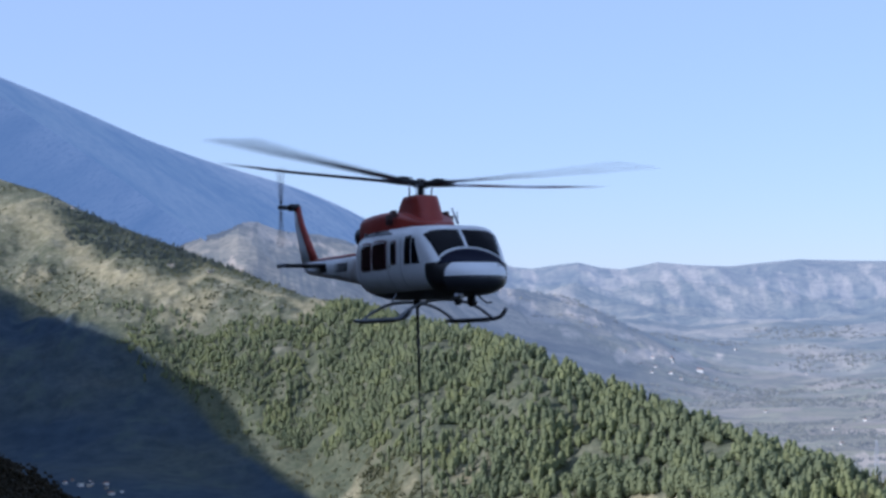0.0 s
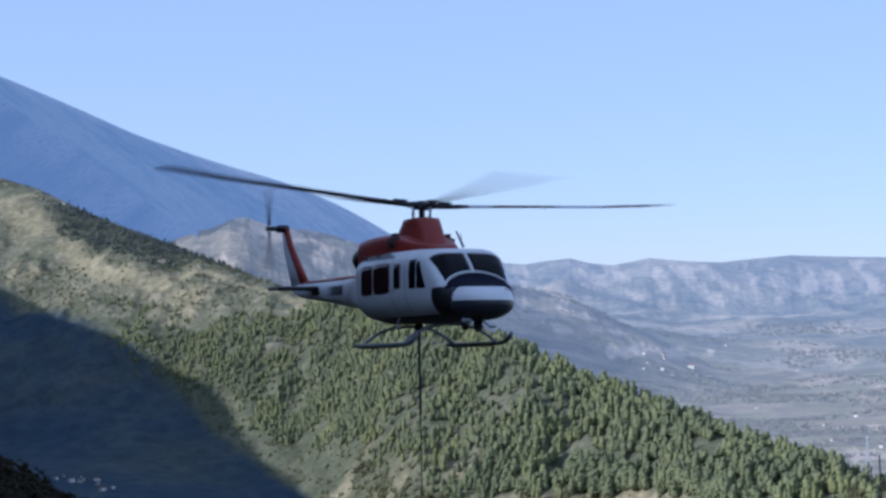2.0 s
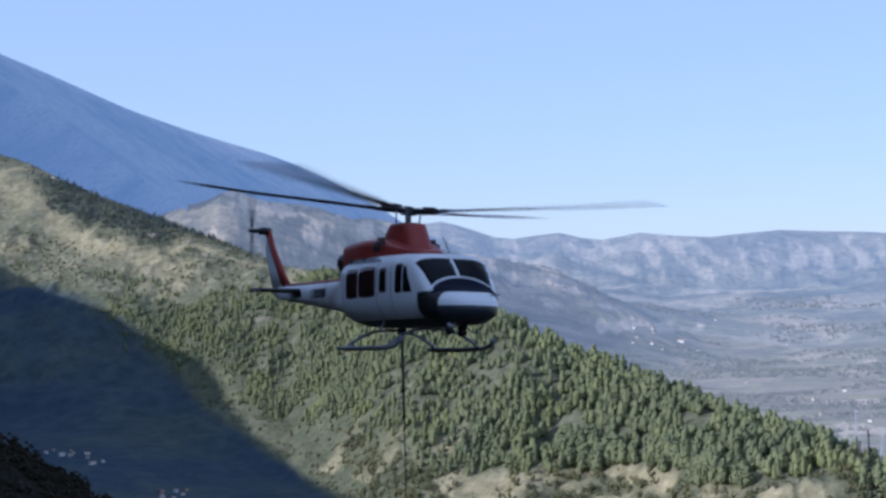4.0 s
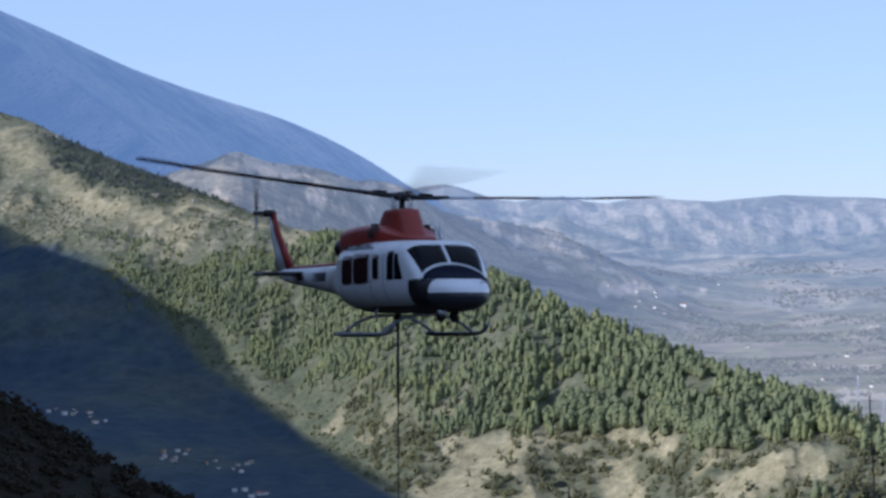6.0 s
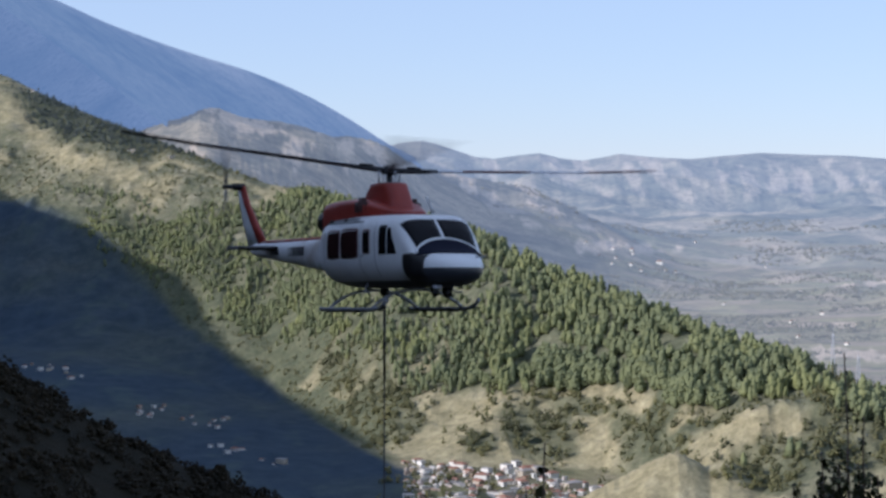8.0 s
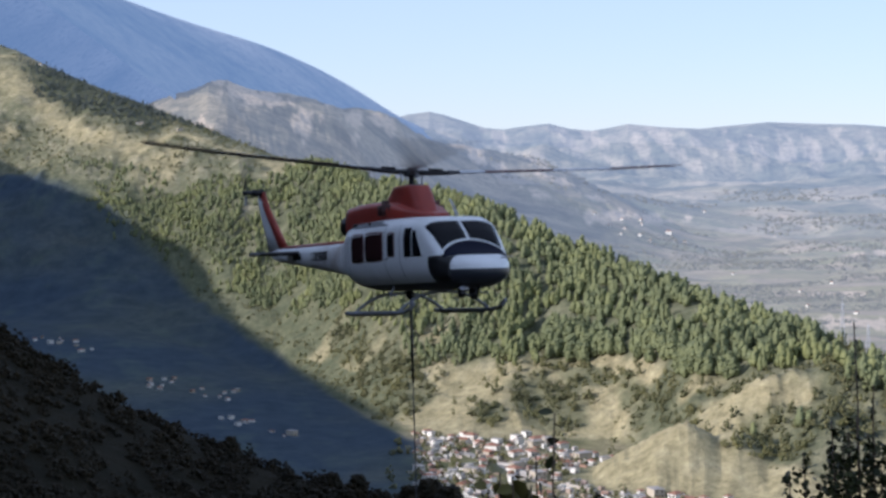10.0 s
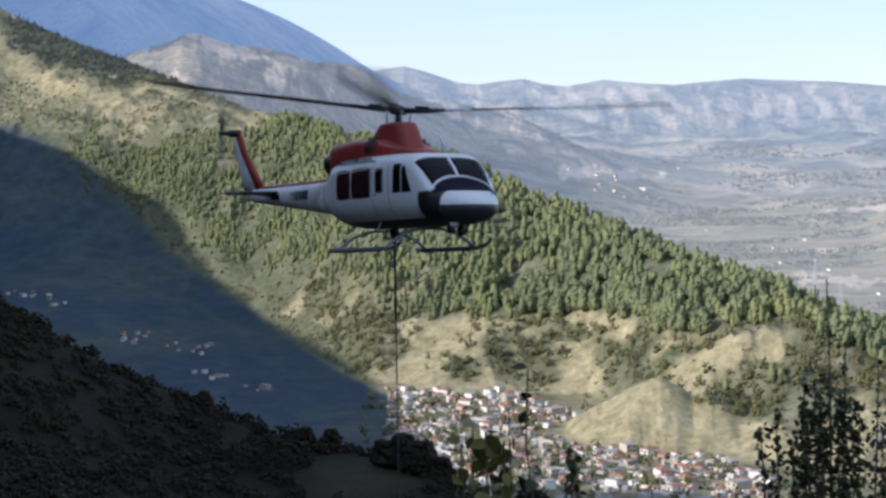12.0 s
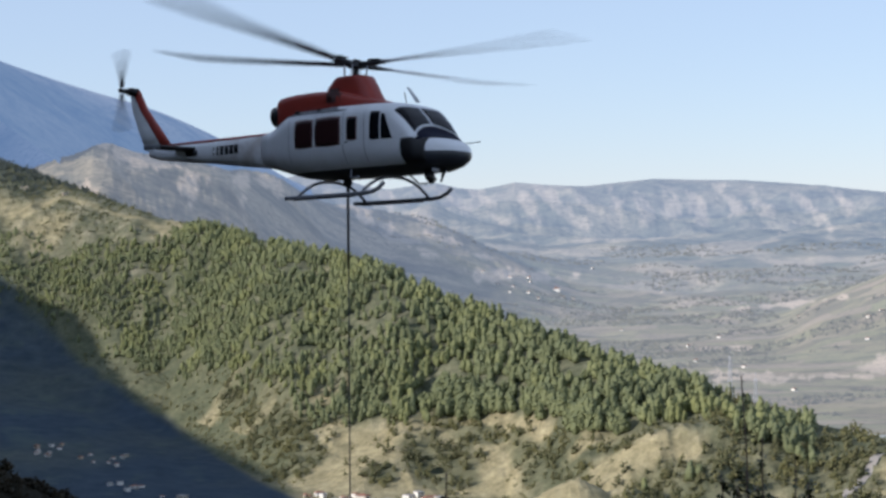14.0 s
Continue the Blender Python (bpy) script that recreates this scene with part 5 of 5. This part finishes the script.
def build_yards():
    """Sheds, walls and paved yards between the houses, too small and many to count."""
    rng = np.random.default_rng(33)
    n = Nodes("yard_walls")
    g = n.add("ShaderNodeNewGeometry")
    tone = n.ramp(g.outputs["Random Per Island"], (0.0, (0.75, 0.73, 0.68)), (0.35, (0.50, 0.46, 0.38)), (0.6, (0.30, 0.16, 0.11)), (0.8, (0.62, 0.60, 0.56)), (1.0, (0.28, 0.27, 0.25)))
    mat = n.done(n.mix(n.ramp(n.noise(1.2, 4, 0.6), (0.4, (0.3,) * 3), (0.6, (0, 0, 0))), tone, (0.2, 0.18, 0.15)), 0.9)
    V, F, k = [], [], 0
    corners = np.array([(x, y, z) for x in (-0.5, 0.5) for y in (-0.5, 0.5) for z in (0, 1)], float)
    quads = np.array([(0, 1, 3, 2), (4, 6, 7, 5), (0, 4, 5, 1), (2, 3, 7, 6), (1, 5, 7, 3)])
    while k < 8 * 620:
        u, d = rng.uniform(745, 1420), rng.uniform(1000, 1470)
        a = np.array([az(u)])
        if on_mound(a, np.array([d]))[0] or d > foot_range(a)[0] - 4 or u > 1210 + (1240 - d) * 1.4:
            continue
        size = np.array((rng.uniform(1.5, 5), rng.uniform(1.5, 4), rng.uniform(1.6, 3))) if rng.uniform() < 0.6 else np.array((rng.uniform(6, 16), 0.4, rng.uniform(1, 1.8)))
        t = rng.choice([0.5, 2.07, 0.9, 2.4]) + rng.normal() * 0.15
        x, y, z = ground_at(u, d)
        w = corners * (size + (0, 0, 1.5))
        V.append(np.stack([w[:, 0] * math.cos(t) - w[:, 1] * math.sin(t) + x, w[:, 0] * math.sin(t) + w[:, 1] * math.cos(t) + y, w[:, 2] + z - 1.5], 1))
        F.append(quads + k)
        k += 8
    tagged(new("village_yards", raw_mesh("village_yards", np.concatenate(V), np.concatenate(F), mat, smooth=False)), "small sheds and pale yard walls between the houses", "sheds", kind="stuff")


ROADS = [[(830, 1330), (900, 1270), (980, 1215), (1080, 1160), (1200, 1120), (1330, 1090)], [(850, 1180), (950, 1150), (1050, 1105), (1180, 1060)],
         [(1600, 1150), (1665, 1195), (1690, 1235), (1760, 1280)]]


def build_roads():
    tar = plain("pale_road", (0.30, 0.28, 0.25), 0.9, grain=0.3)
    for road in ROADS:
        bm, prev = bmesh.new(), None
        us, ds = [r[0] for r in road], [r[1] for r in road]
        s = np.linspace(0, len(road) - 1, 60)
        pts = [Vector(ground_at(float(np.interp(k, range(len(road)), us)), float(np.interp(k, range(len(road)), ds)))) for k in s]
        for i, p in enumerate(pts):
            d = pts[min(i + 1, 59)] - pts[max(i - 1, 0)]
            n = Vector((-d.y, d.x, 0)).normalized() * 3.0
            row = [bm.verts.new(p + o + Vector((0, 0, h))) for o, h in ((n, -1.5), (n, 0.5), (-n, 0.5), (-n, -1.5))]
            if prev:
                for j in range(3):
                    bm.faces.new((prev[j], row[j], row[j + 1], prev[j + 1]))
            prev = row
        bmesh.ops.recalc_face_normals(bm, faces=bm.faces)
        tagged(part("road", bm, tar, smooth=False), "pale village road", "road", kind="structure")


def build_mast(u, d, h):
    """A lattice mast: four legs, rungs and braces."""
    mast = new("lattice_mast")
    tagged(mast, "pale steel lattice mast on the ridge's end", "mast", "masts")
    steel = plain("galvanised_steel", (0.55, 0.57, 0.6), 0.5, 0.3)
    n = 10
    def corner(k, t):
        w = 1.5 * (1 - 0.75 * t)
        return ((-w, -w), (w, -w), (w, w), (-w, w))[k][0], ((-w, -w), (w, -w), (w, w), (-w, w))[k][1], h * t
    for k in range(4):
        part("leg", tube([corner(k, i / n) for i in range(n + 1)], 0.14, 6), steel, mast)
    for i in range(n):
        for k in range(4):
            part("brace", tube([corner(k, i / n), corner((k + 1) % 4, (i + 1) / n)], 0.09, 4), steel, mast)
    part("antenna", tube([(0, 0, h), (0, 0, h + 4)], 0.08, 6), steel, mast)
    mast.matrix_basis = pose(*ground_at(u, d))


build_village()
build_yards()
build_roads()
build_mast(1496, 1400, 30)
build_mast(1540, 1372, 24)


# ---- what moves ----
HELI_ROWS = [
    (0, pose(-1.153, 53.718, 2.580, -0.68, -2.04, -63.57)),
    (0.5, pose(-1.118, 52.968, 2.445, -0.33, -2.16, -63.90)),
    (1, pose(-0.997, 52.702, 2.239, -0.08, -2.19, -63.90)),
    (1.5, pose(-0.924, 52.710, 2.034, -0.09, -2.34, -62.34)),
    (2, pose(-0.886, 52.822, 1.843, -0.60, -2.46, -61.51)),
    (2.5, pose(-0.784, 53.075, 1.644, -1.40, -2.49, -60.59)),
    (5, pose(-1.234, 53.582, 0.737, -2.75, -2.77, -60.24)),
    (5.5, pose(-1.298, 53.676, 0.612, -2.38, -2.61, -61.78)),
    (6, pose(-1.263, 53.606, 0.436, -1.04, -2.87, -62.26)),
    (6.5, pose(-1.182, 53.318, 0.275, -0.44, -2.81, -61.93)),
    (7, pose(-1.109, 53.253, 0.257, -0.66, -2.94, -61.64)),
    (7.5, pose(-1.053, 53.142, 0.182, -1.11, -3.38, -60.27)),
    (8, pose(-0.975, 53.080, -0.021, -1.43, -3.32, -59.02)),
    (8.5, pose(-0.883, 52.970, -0.265, -1.23, -3.24, -58.65)),
    (11, pose(-0.478, 52.941, -0.951, -0.61, -5.45, -58.92)),
    (11.5, pose(-0.409, 52.975, -0.772, -1.49, -5.53, -58.02)),
    (12, pose(-0.297, 52.967, -0.381, -1.91, -4.88, -56.87)),
    (12.5, pose(-0.112, 53.119, 0.271, -1.84, -3.77, -54.67)),
    (13, pose(0.142, 53.437, 1.186, -2.05, -3.11, -51.67)),
    (13.5, pose(0.504, 53.985, 2.337, -2.54, -2.72, -47.71)),
    (14, pose(0.931, 54.541, 3.662, -3.54, -2.27, -43.33)),
]
# bearing of one rotor blade, mod 90 degrees
PHASES = [(0, 50), (0.5, 25), (1, 76), (1.5, 53), (2, 22), (2.5, 70), (5, 88), (5.5, 54), (6, 13), (6.5, 82), (7, 54), (7.5, 35), (8, 8), (8.5, 78),
          (11, 47), (11.5, 12), (12, 80), (12.5, 53), (13, 22), (13.5, 73), (14, 49)]
# swing of the line: seconds, sideways lean in degrees
SWING = [(0, 0.8), (1.5, 0.4), (5, 1.2), (6.5, -0.4), (7.5, -0.3), (11, 1.8), (12.5, 0.6), (14, -0.6)]


def motions():
    walk(HELI, HELI_ROWS)
    # rotor head: 319 turns a minute, counter-clockwise from above, a row for every frame
    yaw_t = [t for t, m in HELI_ROWS]
    yaw = [math.degrees(m.to_euler().z) for t, m in HELI_ROWS]
    total, marks = None, []
    for t, p in PHASES:
        p = p - float(np.interp(t, yaw_t, yaw))
        if total is None:
            total = p
        else:
            guess = total + 1916 * (t - marks[-1][0])
            total = p + 90 * round((guess - p) / 90)
        marks.append((t, total))
    rows, tail = [], []
    for k in range(int(14 * FPS) + 1):
        t = k / FPS
        ang = float(np.interp(t, [m[0] for m in marks], [m[1] for m in marks]))
        rows.append((t, pose(0, 0, 0.09, DISC[0], DISC[1], 0) @ pose(0, 0, 0, 0, 0, ang)))
        tail.append((t, pose(-8.82, -0.3, 0.27) @ pose(0, 0, 0, 0, 80 * k, 0)))
    walk(ROTOR, rows)
    walk(TAIL, tail)
    # the tail rotor is too fast for one turn a row, so its blades run ahead of the hub
    for n, blade in enumerate(TAIL_BLADES):
        walk(blade, [(k / FPS, pose(0, 0, 0, 0, 180 * n + 85 * k, 0) @ pose(0, -0.22, 0)) for k in range(int(14 * FPS) + 1)])
    line = []
    for t, m in HELI_ROWS:
        hook = m @ Vector((-0.3, 0, -3.02))
        lean = float(np.interp(t, [s[0] for s in SWING], [s[1] for s in SWING]))
        line.append((t, pose(hook.x, hook.y, hook.z, 0, -lean, 0)))
    walk(LINE, line)


DISC = (-3.0, 3.3)     # tilt of the rotor's disc in the helicopter's space: to starboard up, nose down
motions()
